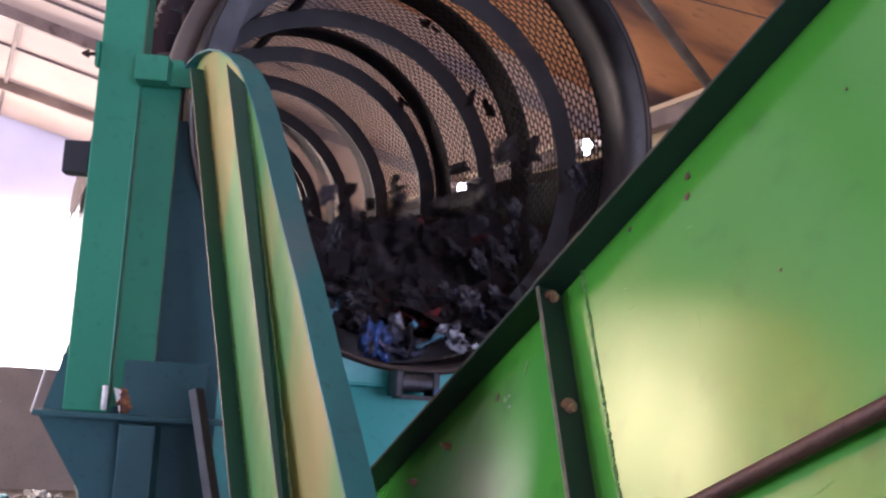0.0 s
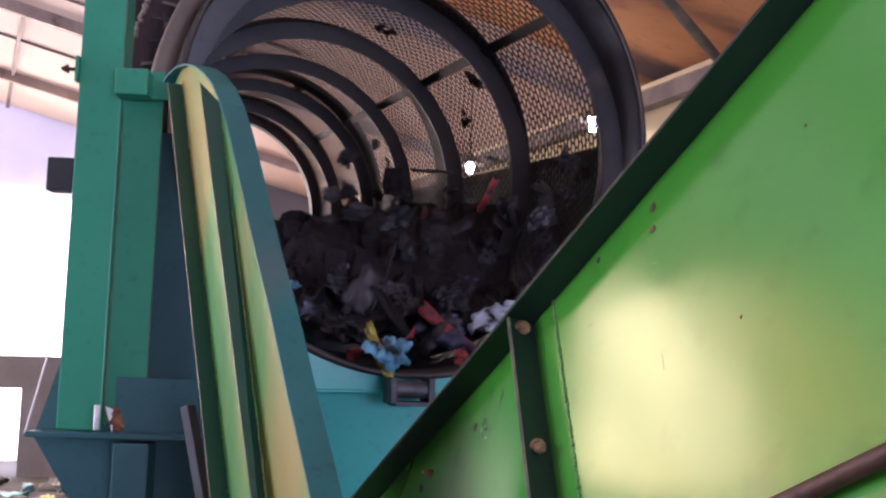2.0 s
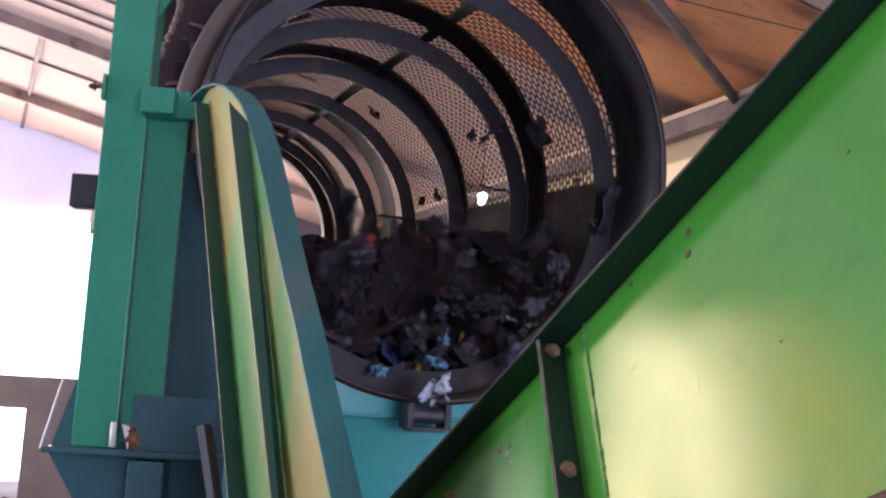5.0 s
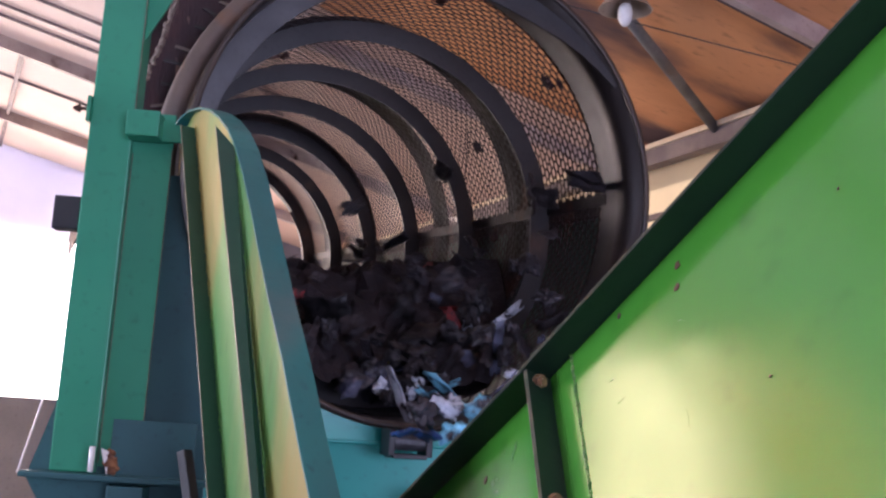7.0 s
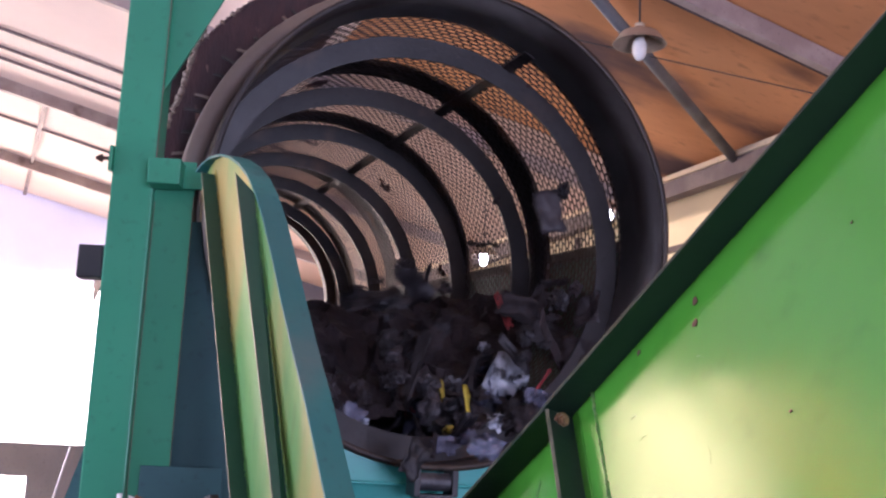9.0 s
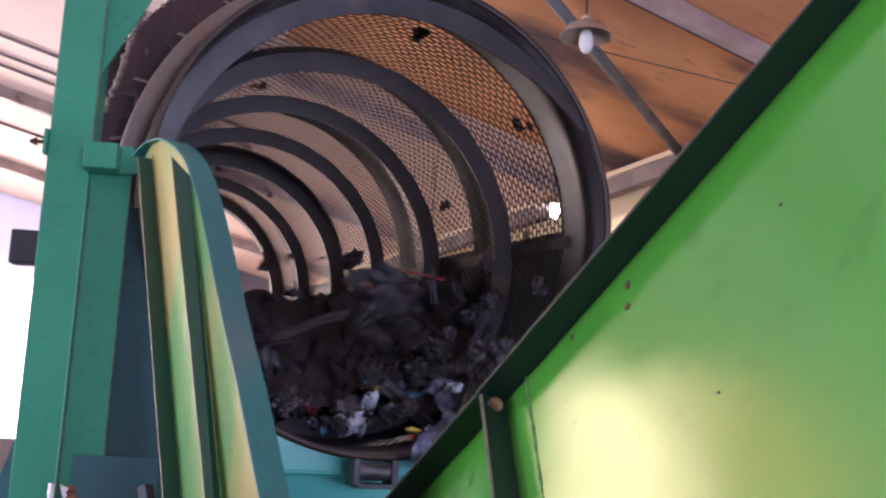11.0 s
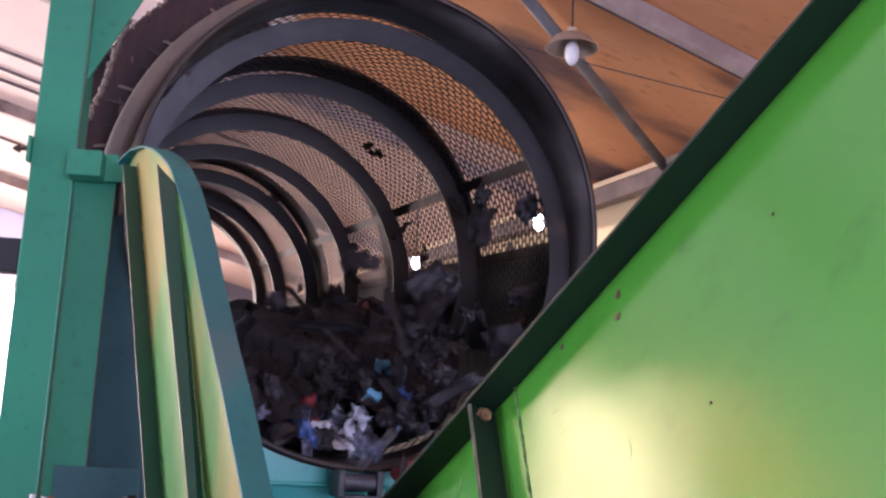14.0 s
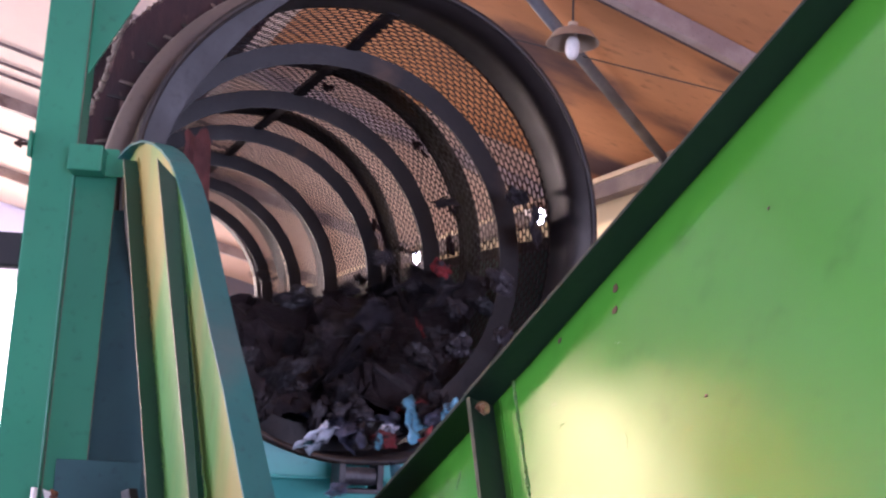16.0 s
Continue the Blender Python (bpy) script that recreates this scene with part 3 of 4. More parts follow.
def guard():
    g = empty("chute_guard", Matrix(), "weathered green chute guard plate with upright ribs and curved lip", "guard plate")
    outline = [wal(s, z) for s, z in EDGE] + [wal(1.12, -1.75), wal(0.195, -0.06)]
    part("plate", to_bm(prism(outline, WN * -0.005)), GREEN_OLD, g)
    verts, faces = [], []
    for i, (s, z) in enumerate(EDGE):
        w = 0.03 + 0.03 * min(1, i / 5)
        a, b = Vector(EDGE[max(i - 1, 0)]), Vector(EDGE[min(i + 1, len(EDGE) - 1)])
        t = (b - a).normalized()
        nx, nz = -t.y * 0.006, t.x * 0.006
        f = max(0.004, 0.036 * (1 - i / 5.0))
        verts += [wal(s, z, f), wal(s, z, -w), wal(s + nx, z + nz, -w), wal(s + nx, z + nz, f)]
        if i:
            d, c = 4 * i, 4 * i - 4
            faces += [(c + k, c + (k + 1) % 4, d + (k + 1) % 4, d + k) for k in range(4)]
    faces += [(0, 1, 2, 3)]
    part("lip", (verts, faces), LIP, g, "teal curved edge lip")
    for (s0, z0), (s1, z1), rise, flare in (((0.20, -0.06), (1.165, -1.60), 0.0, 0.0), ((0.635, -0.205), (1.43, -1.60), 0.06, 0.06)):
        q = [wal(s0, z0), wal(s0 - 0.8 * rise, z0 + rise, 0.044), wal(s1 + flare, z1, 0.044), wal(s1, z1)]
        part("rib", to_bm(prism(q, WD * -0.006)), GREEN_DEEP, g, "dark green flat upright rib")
        tip = q[1] + WN * 0.0005
        part("rib_edge", bar(tip, q[2] + WN * 0.0005, 0.0012, 0.006, 0, WD), WORN_LIT_EDGE, g, "thin bare rib edge")
        rng = random.Random(int(100 * s0))
        bm = bmesh.new()
        for i in range(130):
            t = i / 130
            bmesh.ops.create_icosphere(bm, subdivisions=1, radius=rng.uniform(0.0015, 0.0045), matrix=Matrix.Translation(wal(s0 + (s1 - s0) * t + rng.uniform(-.002, .004), z0 + (z1 - z0) * t, 0.0)) @ Matrix.Diagonal((1, 1, rng.uniform(1, 5), 1)))
        part("weld", bm, GREEN_OLD, g, "", True)
    return g


guard()


# ---- frame, housing and hopper under the drum ----
def machine_frame():
    f = empty("machine_frame", Matrix(), "teal painted steel machine frame of box posts and plates", "machine frame")
    part("post", box(0.14, 0.12, 2.67, pose(-1.001, 3.59, 2.965), 0.006), POST, f)
    part("angle", box(0.135, 0.008, 1.15, pose(-0.868, 3.56, 2.225), 0.002), POST, f)
    part("bracket", box(0.105, 0.09, 0.085, pose(-0.884, 3.49, 2.738), 0.005), POST, f, "teal bracket block")
    part("bracket_arm", box(0.10, 0.012, 0.07, pose(-0.785, 3.52, 2.733), 0.003), POST, f)
    # edge highlights of post and angle, laid on as pale strips
    for x, y, z0, z1 in ((-0.930, 3.527, 2.80, 4.29), (-0.801, 3.5535, 1.66, 2.68), (-0.928, 3.5535, 1.66, 2.66)):
        part("worn_edge", box(0.003, 0.003, z1 - z0, pose(x, y, (z0 + z1) / 2)), WORN_LIT_EDGE, f, "thin pale line for the highlight along the edge")
    gus = [(-0.935, 3.56, 3.04), (-0.935, 3.56, 3.7), (-0.60, 3.56, 3.7)]
    part("gusset", to_bm(prism([Vector(p) for p in gus], (0, 0.01, 0))), POST, f)
    part("cross_beam", bar((-1.05, 3.62, 4.1), (-0.3, 3.62, 4.1), 0.12, 0.12), POST, f)
    part("lug", box(0.012, 0.03, 0.085, pose(-1.077, 3.53, 2.79), 0.002), POST, f)
    part("lug_bolt", rod((-1.075, 3.53, 2.79), (-1.125, 3.53, 2.79), 0.0065, 10), RUST, f)
    bolt("bolt", (-1.108, 3.53, 2.79), (-1, 0, 0), f, 0.011, RUST)
    # lower frame parts take the darkened teal
    part("inner_plate", box(0.24, 0.01, 1.55, pose(-0.72, 3.60, 1.83), 0.002), FRAME_SHADED, f, "side plate coloured dark for the shade")
    part("base_beam", bar((-1.14, 3.5, 1.62), (-0.45, 3.5, 1.62), 0.1, 0.018), FRAME_SHADED, f)
    part("head_plate", box(0.26, 0.01, 0.2, pose(-0.76, 3.54, 1.70), 0.002), FRAME_SHADED, f)
    part("leg", box(0.11, 0.12, 1.6, pose(-0.815, 3.5, 0.8), 0.006), FRAME_SHADED, f)
    part("base_plate", to_bm(prism([Vector(p) for p in ((-1.06, 3.56, 1.90), (-1.146, 3.56, 1.605), (-1.0, 3.56, 1.38), (-0.95, 3.56, 1.1), (-0.87, 3.56, 1.1), (-0.87, 3.56, 1.90))], (0, 0.012, 0))), FRAME_SHADED, f)
    part("apron", box(2.2, 0.012, 0.95, pose(0.1, 3.87, 1.29), 0.002), TEAL, f, "teal apron plate under the drum")
    low = -(R + 0.062)
    rim = [(R + 0.017) * Vector((math.cos(radians(a)), 0, math.sin(radians(a)))) for a in range(-124, -61, 3)]
    pts = [AXLE @ (p + Vector((0, 0.02, 0))) for p in rim] + [AXLE @ Vector((rim[-1].x, 0.02, low)), AXLE @ Vector((rim[0].x, 0.02, low))]
    part("apron_top", to_bm(prism(pts, AXLE.to_3x3() @ Vector((0, 0.008, 0)))), TEAL, f, "bright teal apron edge cut round the rim")
    part("apron_bead", rod(AXLE @ Vector((rim[0].x, 0.016, low)), AXLE @ Vector((rim[-1].x, 0.012, low)), 0.006, 10), TEAL, f)
    return f


machine_frame()


def loose_bits():
    rng = random.Random(4)
    bm = bmesh.new()
    a, b = Vector((-0.825, 3.80, 3.53)), Vector((-0.988, 3.80, 2.90))
    for i in range(60):
        bmesh.ops.create_icosphere(bm, subdivisions=1, radius=rng.uniform(0.006, 0.014), matrix=Matrix.Translation(a.lerp(b, i / 60) + Vector((rng.uniform(-.005, .005), 0, 0))))
    tagged(part("skirt_edge", bm, RIM_RUST, None, "", True), "crusted pale edge of the rubber skirt beside the post", "skirt edge")
    sb = part("switch_box", box(0.085, 0.07, 0.11, pose(-1.122, 3.6, 2.45), 0.006), BLACK)
    tagged(sb, "small dark box fixed on the post", "switch box")
    b = part("angle_brace", bar((-0.645, 3.42, 1.72), (-0.485, 3.30, 1.12), 0.035, 0.035), DARK_BRACE)
    tagged(b, "dark grimy angle brace beside the guard", "brace")
    w = part("wire", rod((-1.085, 3.5, 1.93), (-1.155, 3.5, 1.62), 0.003, 8), CFL)
    tagged(w, "thin pale wire beside the frame", "wire")
    bm = bmesh.new()
    for x, z, r in ((-0.866, 1.672, 0.017), (-0.858, 1.652, 0.014), (-0.864, 1.700, 0.009)):
        bmesh.ops.create_icosphere(bm, subdivisions=4, radius=r, matrix=pose(x, 3.44, z, 20, 30, 0) @ Matrix.Diagonal((1.1, 0.6, 1.5, 1)))
    for v in bm.verts:
        v.co += Vector((noise.noise(v.co * 70), noise.noise(v.co * 70 + Vector((5, 0, 0))), noise.noise(v.co * 70 + Vector((0, 9, 0))))) * 0.014
    tagged(part("rag_knot", bm, RAG, None, "", True), "orange brown rag knotted on the frame", "rag")
    tag = to_bm(prism([Vector(p) for p in ((-0.896, 3.43, 1.711), (-0.872, 3.43, 1.703), (-0.871, 3.43, 1.632))], (0, 0.004, 0)))
    tagged(part("plastic_tag", tag, CFL), "torn white plastic tag hanging on the frame", "plastic tag")
    st = part("grease_pipe", rod((-0.918, 3.42, 1.64), (-0.918, 3.42, 1.715), 0.009, 12), CFL, None, "", True)
    tagged(st, "short pale pipe standing on the base beam", "pipe")


loose_bits()


def roller(m, label):
    r = empty("support_roller", m, label, "roller", "drum rollers")
    part("wheel", rod((-0.055, 0, 0), (0.055, 0, 0), 0.030, 24), ROLLER_STEEL, r, "worn bare steel wheel")
    for side in (-1, 1):
        part("cheek", box(0.022, 0.10, 0.088, pose(side * 0.066, 0.01, -0.004), 0.004), ROLLER_BLACK, r, "black cheek plate")
    part("saddle", box(0.12, 0.10, 0.016, pose(0, 0.01, -0.048), 0.003), ROLLER_BLACK, r)
    return r


roller(pose(0.045, 3.71, 1.785, 0, 0, 16), "black steel support roller block under the drum rim")


def casing():
    """The dark casing that shuts in the lower half of the drum."""
    h = empty("drum_casing", AXLE, "dark green steel casing round the lower half of the drum", "casing")
    for side in (-1, 1):
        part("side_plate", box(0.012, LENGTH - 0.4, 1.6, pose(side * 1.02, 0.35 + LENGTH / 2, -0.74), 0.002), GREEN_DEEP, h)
        part("top_rail", box(0.06, LENGTH - 0.4, 0.05, pose(side * 1.02, 0.35 + LENGTH / 2, 0.085), 0.004), STEEL_DARK, h)
    part("floor_plate", box(2.04, LENGTH - 0.4, 0.012, pose(0, 0.35 + LENGTH / 2, -1.54)), STEEL_DARK, h)
    part("front_plate", box(2.04, 0.012, 0.68, pose(0, 0.16, -1.215)), TEAL, h)
    return h


casing()


def cover():
    """The dark cover over the far side of the drum, with short slits along its edge."""
    h = empty("drum_cover", AXLE, "dark rusty curved cover beside the drum with slits", "cover")
    part("shell", lathe([(R + 0.23, 0.44), (R + 0.24, 0.44), (R + 0.24, LENGTH), (R + 0.23, LENGTH)], 24, 100, 186), COVER, h)
    part("front_plate", lathe([(R + 0.03, 0.45), (R + 0.24, 0.45), (R + 0.24, 0.462), (R + 0.03, 0.462)], 24, 100, 186), COVER, h)
    rng = random.Random(8)
    for i in range(17):
        ang = 112 + 4.4 * i + rng.uniform(-1.5, 1.5)
        lo, hi = R + rng.uniform(0.05, 0.09), R + rng.uniform(0.115, 0.15)
        pts = [on(lo, ang, 0.440), on(hi, ang + 1.6, 0.440), on(hi, ang + 2.2, 0.440), on(lo, ang + 0.8, 0.440)]
        part("slat", to_bm(prism(pts, (0, 0.009, 0))), RIM_DARK if i % 3 else RIM_RUST, h)
    edge = bmesh.new()
    for i in range(60):
        bmesh.ops.create_icosphere(edge, subdivisions=1, radius=rng.uniform(0.006, 0.013), matrix=Matrix.Translation(on(R + 0.238, 102 + 84 * i / 60, 0.446)))
    part("edge_bead", edge, RIM_RUST, h, "crusted pale edge", True)
    return h


cover()


# ---- lamps ----
def pendant(m, label, lit):
    p = empty("pendant_lamp", m, label, "pendant lamp", "pendant lamps")
    prof = [(0.03, 0.10), (0.05, 0.085), (0.11, 0.06), (0.15, 0.0), (0.155, -0.004), (0.15, -0.004), (0.105, 0.052), (0.045, 0.078), (0.03, 0.09)]
    k, n = len(prof), 28
    verts = [(r * math.cos(2 * math.pi * i / n), r * math.sin(2 * math.pi * i / n), z) for i in range(n) for r, z in prof]
    faces = [(i * k + j, i * k + (j + 1) % k, ((i + 1) % n) * k + (j + 1) % k, ((i + 1) % n) * k + j) for i in range(n) for j in range(k)]
    part("shade", (verts, faces), ENAMEL, p, "shallow brown enamel shade", True)
    bm = bmesh.new()
    bmesh.ops.create_uvsphere(bm, u_segments=16, v_segments=10, radius=0.05, matrix=pose(0, 0, -0.03) @ Matrix.Diagonal((0.85, 0.85, 1.5, 1)))
    part("bulb", bm, BULB if lit else CFL, p, "white bulb", True)
    part("socket", rod((0, 0, 0.03), (0, 0, 0.12), 0.03), ENAMEL, p)
    part("cord", rod((0, 0, 0.11), (0, 0, 1.1), 0.006, 8), BLACK, p)
    return p


pendant(pose(1.22, 5.865, 4.26), "unlit pendant lamp with shallow brown enamel shade", False)
pendant(pose(1.60, 8.63, 3.90), "lit pendant lamp hanging beyond the drum", True)
pendant(pose(0.80, 11.0, 3.94), "lit pendant lamp hanging beyond the drum", True)


# ---- waste ----

def heap():
    verts, faces, nu, na = [], [], 90, 34
    for i in range(nu + 1):
        u = 0.40 + (LENGTH - 0.6) * i / nu
        fill = min(1.0, 0.08 + (u - 0.40) / 1.0)
        a0, a1 = -118 - 40 * fill, -62 + 54 * fill
        left, right = on(R - 0.03, a0, u), on(R - 0.03, a1, u)
        for j in range(na + 1):
            t = j / na
            p = left.lerp(right, t)
            n = noise.noise(Vector((p.x * 5, u * 4, p.z * 5))) * 0.12 + noise.noise(Vector((p.x * 14, u * 11, 3))) * 0.07 + noise.noise(Vector((p.x * 33, u * 30, 7))) * 0.03
            k = math.sin(math.pi * t) ** 0.5
            verts.append(p + Vector((-0.45, 0, 0.9)) * (n * k - 0.05 * math.sin(math.pi * t) * fill))
        for j in range(na + 1):
            verts.append(on(R - 0.02, a0 + (a1 - a0) * j / na, u))
    k = 2 * (na + 1)
    for i in range(nu):
        for j in range(na):
            a, b = i * k + j, (i + 1) * k + j
            faces.append((a, a + 1, b + 1, b))
            faces.append((a + na + 1, b + na + 1, b + na + 2, a + na + 2))
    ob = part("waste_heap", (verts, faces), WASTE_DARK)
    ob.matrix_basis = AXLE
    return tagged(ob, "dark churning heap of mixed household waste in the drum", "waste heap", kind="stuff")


heap()
chute_floor = part("chute_floor", box(1.3, 1.5, 0.02, pose(-0.1, 3.1, 0.55), 0.002), STEEL_DARK)
tagged(chute_floor, "dark steel chute floor", "chute floor", kind="structure")


def film(name, color, rough, clear=0.0):
    """Plastic film or cloth with dirt; clear is the share of light that passes straight through."""
    m = material(name, color, tuple(0.55 * c for c in color), rough, scale=12, fine=60, bump=0.5, vary=0.35,
                 third=(0.024, 0.019, 0.021), third_at=(0.50, 0.64), third_scale=16)
    if clear:
        n, l = m.node_tree.nodes, m.node_tree.links
        mx, tr = n.new("ShaderNodeMixShader"), n.new("ShaderNodeBsdfTransparent")
        tr.inputs[0].default_value = (0.85, 0.87, 0.95, 1)
        mx.inputs[0].default_value = clear
        l.new(n["Principled BSDF"].outputs[0], mx.inputs[1])
        l.new(tr.outputs[0], mx.inputs[2])
        l.new(mx.outputs[0], n["Material Output"].inputs[0])
    return m


WASTE_MATS = {"white": film("white_plastic_film", (0.66, 0.70, 0.78), 0.22, 0.2), "milky": film("clear_plastic_film", (0.20, 0.21, 0.29), 0.14, 0.5), "grey": film("grey_dirty_film", (0.034, 0.029, 0.033), 0.5), "blue": film("blue_plastic_film", (0.05, 0.11, 0.32), 0.35),
              "cyan": film("pale_blue_plastic", (0.18, 0.45, 0.60), 0.3), "red": film("red_cloth", (0.26, 0.03, 0.03), 0.7), "yellow": film("yellow_plastic", (0.58, 0.47, 0.05), 0.4),
              "black": film("black_bag_film", (0.009, 0.008, 0.010), 0.5), "brown": film("brown_cardboard", (0.020, 0.012, 0.012), 0.8)}


def crumpled(seed, sx, sy, sz, sub=3):
    bm = bmesh.new()
    bmesh.ops.create_icosphere(bm, subdivisions=sub, radius=1.0)
    off = Vector((seed * 7.3, seed * 3.1, seed * 1.7))
    for v in bm.verts:
        d = v.co.normalized()
        k = 0.70 + 0.60 * noise.noise(d * 1.6 + off) + 0.45 * abs(noise.noise(d * 3.5 + off)) - 0.38 * abs(noise.noise(d * 7.0 - off)) + 0.16 * abs(noise.noise(d * 15.0 + off))
        v.co = Vector((d.x * sx, d.y * sy, d.z * sz)) * max(k, 0.2)
    return bm


def limp_sheet(seed, lx, ly):
    """A creased sheet with a little thickness."""
    n, verts, faces = 9, [], []
    off = seed * 5.1
    for side in (0, 1):
        for i in range(n):
            for j in range(n):
                x, y = (i / (n - 1) - 0.5), (j / (n - 1) - 0.5)
                w = 0.30 * noise.noise(Vector((x * 3 + off, y * 3, off))) + 0.12 * noise.noise(Vector((x * 8, y * 8 + off, 1)))
                e = 1 + 0.35 * noise.noise(Vector((x * 2, y * 2, off + 9)))
                verts.append((x * lx * e + 0.15 * w * lx, y * ly * e, w * lx + 0.004 * side))
    for i in range(n - 1):
        for j in range(n - 1):
            a = i * n + j
            faces.append((a, a + n, a + n + 1, a + 1))
            b = a + n * n
            faces.append((b, b + 1, b + n + 1, b + n))
    ring = [i * n for i in range(n)] + [(n - 1) * n + j for j in range(1, n)] + [i * n + n - 1 for i in range(n - 2, -1, -1)] + [j for j in range(n - 2, 0, -1)]
    for a, b in zip(ring, ring[1:] + ring[:1]):
        faces.append((b, a, a + n * n, b + n * n))
    return to_bm((verts, faces))


KINDS = {"plastic_bag": ("crumpled {} plastic bag among the tumbling waste", "plastic bag"), "plastic_strip": ("torn {} strip of plastic film in the waste", "plastic strip"), "rag": ("limp {} rag tumbling in the waste", "rag"), "waste_clump": ("dirty {} clump of mixed waste in the drum", "waste clump")}
WORDS = {"milky": "clear greyish", "white": "dirty white", "grey": "grey", "blue": "blue", "cyan": "pale blue", "red": "red", "yellow": "yellow", "black": "black", "brown": "brown"}
SHAPES = {}


def waste(kind, color, seed, size):
    key = (kind, color, seed % 4)
    if key not in SHAPES:
        bm = {"plastic_bag": lambda: crumpled(seed, 0.075, 0.055, 0.04, 4), "plastic_strip": lambda: limp_sheet(seed + 20, 0.05, 0.26), "rag": lambda: limp_sheet(seed, 0.13, 0.20), "waste_clump": lambda: crumpled(seed + 50, 0.07, 0.05, 0.045, 3)}[kind]()
        me = bpy.data.meshes.new(kind)
        bmesh.ops.recalc_face_normals(bm, faces=bm.faces)
        bm.to_mesh(me)
        bm.free()
        me.materials.append(WASTE_MATS[color])
        if kind != "waste_clump":
            me.shade_smooth()
        SHAPES[key] = me
    ob = new(kind, SHAPES[key])
    ob.scale = (size, size, size)
    text, cat = KINDS[kind]
    return tagged(ob, text.format(WORDS[color]), cat, group="tumbling waste")


def tumbling(rng):
    """A piece that rides up the drum's wall and drops back, again and again: a function of the time."""
    low, high = rng.uniform(-150, -95), rng.choice([rng.uniform(-35, 0), rng.uniform(-10, 45), rng.uniform(-40, -5), rng.uniform(-45, -10), rng.uniform(-50, -15), rng.uniform(-40, -10)])
    r, u, drop = rng.uniform(0.55, 0.80), 0.30 + 3.6 * rng.random() ** 1.4, rng.uniform(0.35, 0.55)
    ride = (high - low) / SPIN
    lag, spin = rng.uniform(0, ride + drop), Vector((rng.uniform(-1, 1), rng.uniform(-1, 1), rng.uniform(-1, 1))).normalized()

    def place(t):
        turns, tau = divmod(t + lag, ride + drop)
        if tau < ride:
            p = on(r, low + SPIN * tau, u)
        else:
            k = (tau - ride) / drop
            a, b = on(r, high, u), on(r, low, u)
            p = a.lerp(b, k) + Vector((0, 0, 0.30 * r * 4 * k * (1 - k) * 0.5))
        u_now = u + 0.05 * math.sin(turns * 1.7)
        return AXLE @ Matrix.Translation((p.x, u_now, p.z)) @ Matrix.Rotation(-1.4 * t + lag, 4, "Y") @ Matrix.Rotation(1.9 * t, 4, spin)
    return place


def discharged(rng, leave, side=None):
    """A piece that rolls at the drum's mouth until it slips over the rim and drops into the chute."""
    side = rng.uniform(-104, -54) if side is None else side - 8
    back, lag = rng.uniform(0.04, 0.28), rng.uniform(0, 6)
    spin = Vector((rng.uniform(-1, 1), rng.uniform(-1, 1), rng.uniform(-1, 1))).normalized()
    start = 1.6 + 1.0 * rng.random()
    end_z, land = 0.62 + 0.12 * rng.random(), rng.uniform(0.05, 0.3)

    def place(t):
        near = max(leave - t, 0.0)
        u = back + min(near * 0.25, start)
        ang = side + 13 * math.sin(1.9 * t + lag) + (18 * math.sin(3.1 * t) if near > 1 else 0)
        p = AXLE @ on(R - 0.07 - min(near * 0.05, 0.18), ang, u)
        if t > leave:
            k = t - leave
            u2 = back - min(k / 0.3, 1) * (back + 0.09)
            p = AXLE @ on(R - 0.07, side, u2)
            g = max(k - 0.3, 0.0)
            fall = min(0.10 * g + 2.4 * g * g, max(p.z - end_z, 0))
            out = min(g / 0.5, 1.0) * land
            p = p + Vector((-0.25 * out, -out, -fall))
            t = leave + min(k, 1.1)
        return Matrix.Translation(p) @ Matrix.Rotation(1.6 * t + lag, 4, "Y") @ Matrix.Rotation(1.2 * t, 4, spin)
    return place


MOVING = []


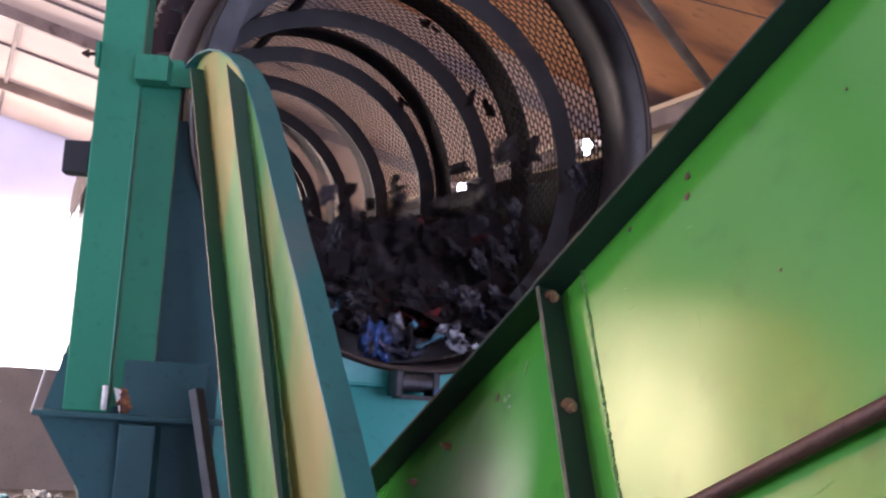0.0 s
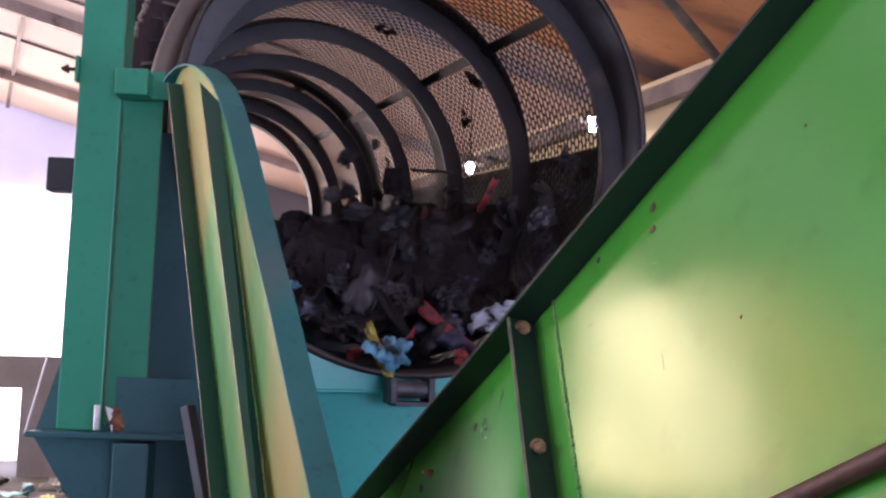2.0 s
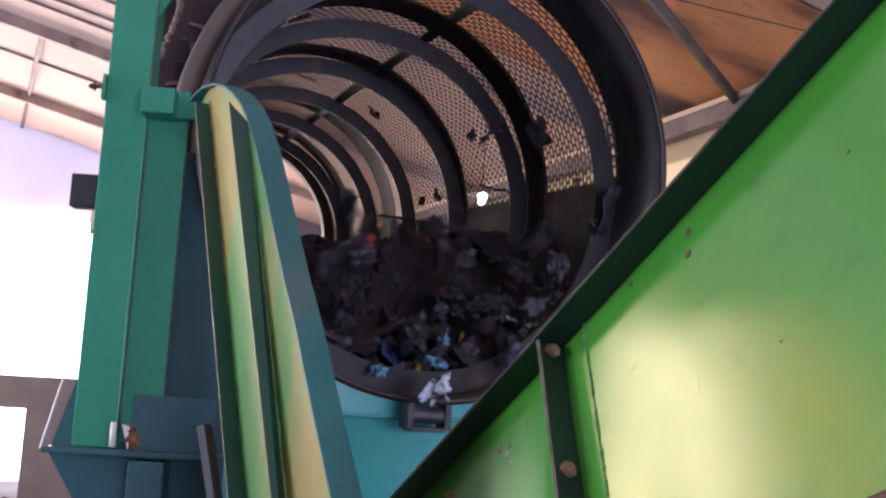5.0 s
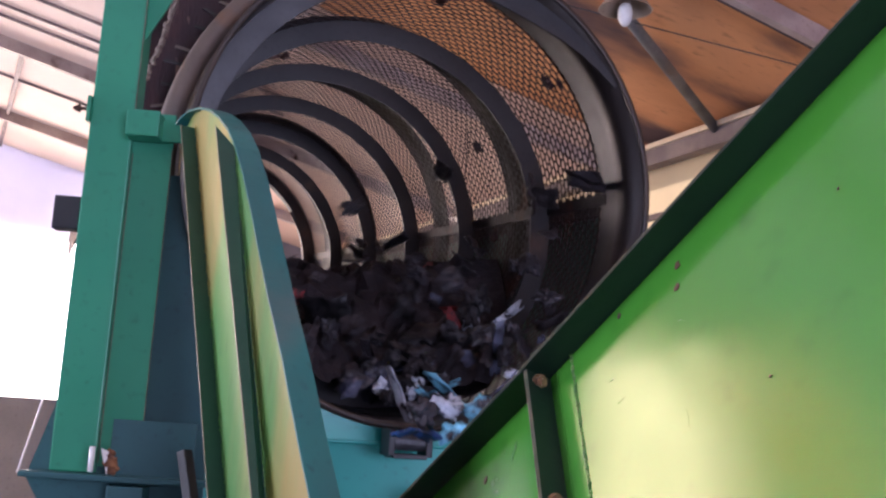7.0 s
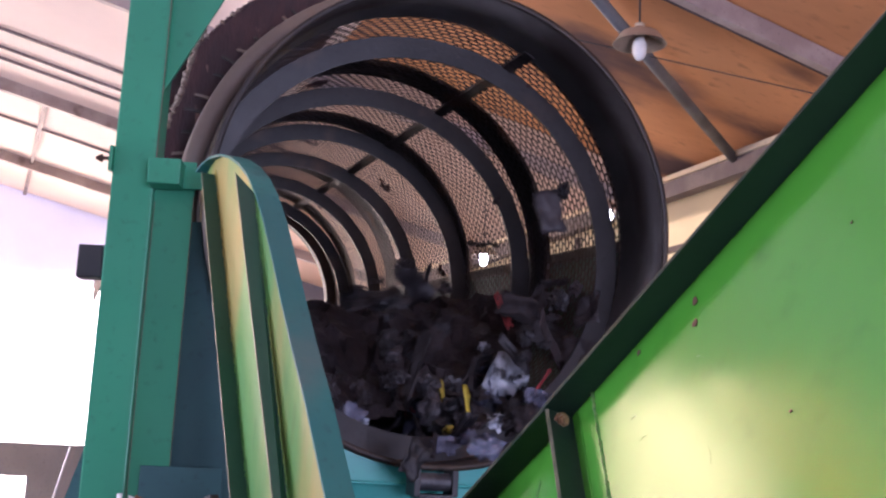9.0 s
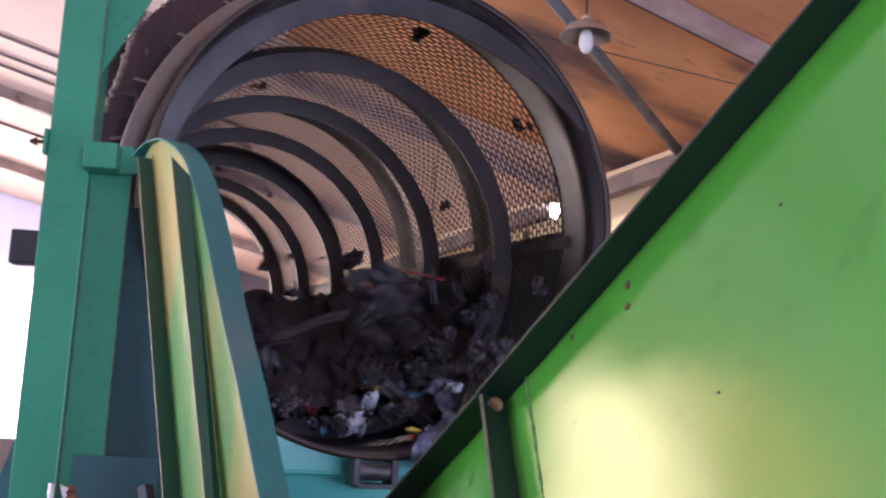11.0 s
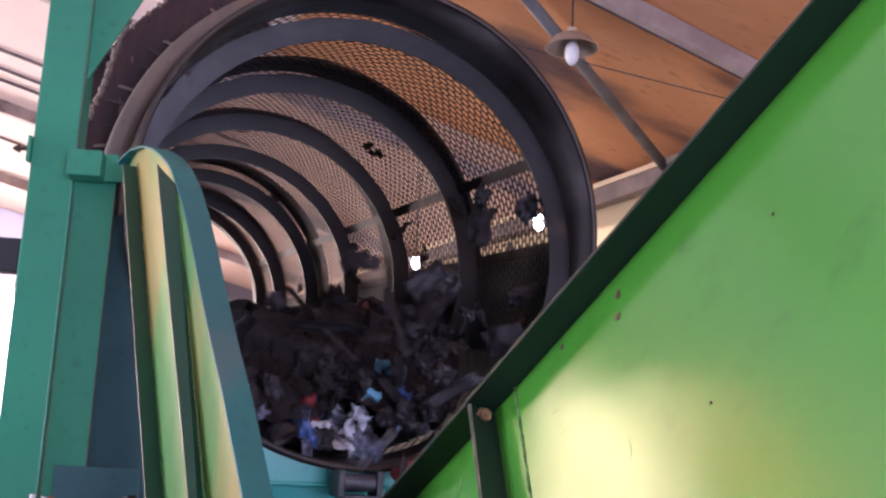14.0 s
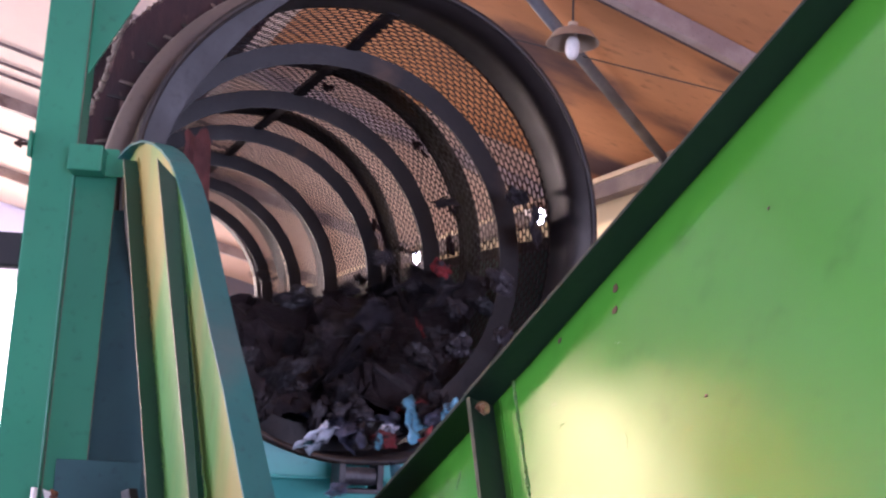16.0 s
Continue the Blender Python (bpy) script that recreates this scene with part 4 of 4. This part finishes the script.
def all_waste():
    rng = random.Random(11)
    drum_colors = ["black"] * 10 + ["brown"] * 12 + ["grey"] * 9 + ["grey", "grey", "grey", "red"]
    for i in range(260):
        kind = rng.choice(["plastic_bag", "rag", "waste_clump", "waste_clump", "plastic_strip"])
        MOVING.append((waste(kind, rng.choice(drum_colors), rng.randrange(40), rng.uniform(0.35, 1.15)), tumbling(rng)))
    mouth_colors = ["white"] * 4 + ["milky"] * 7 + ["grey"] * 4 + ["cyan"] * 2 + ["blue"] * 2 + ["black"] * 3 + ["red", "yellow", "brown"]
    for i in range(210):
        leave = -0.6 + 18.4 * i / 209 + rng.uniform(-0.3, 0.3)
        kind = rng.choice(["plastic_bag", "plastic_bag", "rag", "waste_clump", "plastic_strip"])
        MOVING.append((waste(kind, rng.choice(mouth_colors), rng.randrange(40), rng.uniform(0.35, 1.05)), discharged(rng, leave)))
    # larger pieces that slip over the rim one after another
    for leave, kind, color, size, side in ((0.15, "plastic_bag", "milky", 1.5, -84), (0.25, "plastic_bag", "blue", 1.1, -74), (0.4, "rag", "cyan", 0.9, -78), (1.3, "plastic_bag", "white", 0.9, -66),
                                           (2.2, "rag", "red", 1.1, -76), (2.5, "plastic_bag", "milky", 1.3, -66), (6.35, "plastic_bag", "milky", 1.2, -76), (6.8, "plastic_bag", "white", 1.1, -72),
                                           (6.9, "plastic_strip", "cyan", 1.0, -66), (7.9, "plastic_bag", "milky", 1.3, -76), (10.6, "plastic_bag", "milky", 1.7, -68), (10.7, "rag", "white", 1.2, -60),
                                           (10.8, "plastic_strip", "yellow", 0.8, -72), (11.5, "plastic_bag", "white", 1.0, -74), (12.0, "plastic_strip", "white", 1.1, -76), (12.35, "rag", "cyan", 1.0, -68),
                                           (12.4, "plastic_bag", "milky", 1.6, -80), (12.8, "rag", "yellow", 0.8, -72), (13.4, "plastic_bag", "cyan", 0.8, -70), (14.7, "rag", "white", 0.9, -66),
                                           (15.4, "plastic_bag", "white", 1.1, -70), (15.6, "rag", "red", 0.7, -66), (15.9, "plastic_bag", "red", 0.8, -76), (16.1, "rag", "milky", 1.1, -74)):
        MOVING.append((waste(kind, color, rng.randrange(40), size), discharged(rng, leave, side)))


all_waste()

def litter():
    rng = random.Random(17)
    for i in range(46):
        p, q = rng.uniform(-0.8, 3.2), rng.uniform(11.5, 17.6)
        ob = waste(rng.choice(["plastic_bag", "rag", "plastic_bag"]), rng.choice(["white", "white", "grey", "cyan", "yellow", "brown"]), rng.randrange(40), rng.uniform(1.6, 3.4))
        ob["label"] = "litter lying on the dark shed floor"
        ob["group"] = "floor litter"
        zmin = min(v.co.z for v in ob.data.vertices) * ob.scale.z
        ob.matrix_basis = BUILD @ Matrix.Translation((p, q, -zmin + 0.003)) @ Matrix.Rotation(rng.uniform(0, 6), 4, "Z") @ Matrix.Diagonal((*ob.scale, 1))


litter()

# one long red cloth carried over the top near the end
CLOTH = part("long_cloth", limp_sheet(7, 0.15, 0.58), material("faded_red_cloth", (0.19, 0.065, 0.055), (0.11, 0.04, 0.035), 0.85, scale=9, fine=60, bump=0.5))
tagged(CLOTH, "long dull red cloth caught on the drum wall", "cloth", group="tumbling waste")


def cloth_place(t):
    if t < 14.0:
        p, tilt = on(0.66, -40 + 8 * math.sin(1.3 * t), 1.7), 0.3 * math.sin(t)
    elif t < 15.9:
        p, tilt = on(0.64, -40 + 88 * (t - 14.0), 1.7), 0.3 * math.sin(t)
    else:
        p, tilt = on(0.64, -40 + 88 * 1.9, 1.7) - Vector((0, 0, 2.0 * (t - 15.9))), 0.3 * math.sin(t)
    return AXLE @ Matrix.Translation(p) @ Matrix.Rotation(tilt, 4, "Y") @ pose(0, 0, 0, 90, 0, 20)


def motions():
    walk(DRUM, [(t / 4, AXLE @ pose(0, 0, 0, 0, -(TURN0 + SPIN * (t / 4 - 14.5)), 0)) for t in range(65)])
    for ob, place in MOVING:
        walk(ob, [(t / 5, place(t / 5)) for t in range(81)])
    walk(CLOTH, [(t / 5, cloth_place(t / 5)) for t in range(81)])


motions()
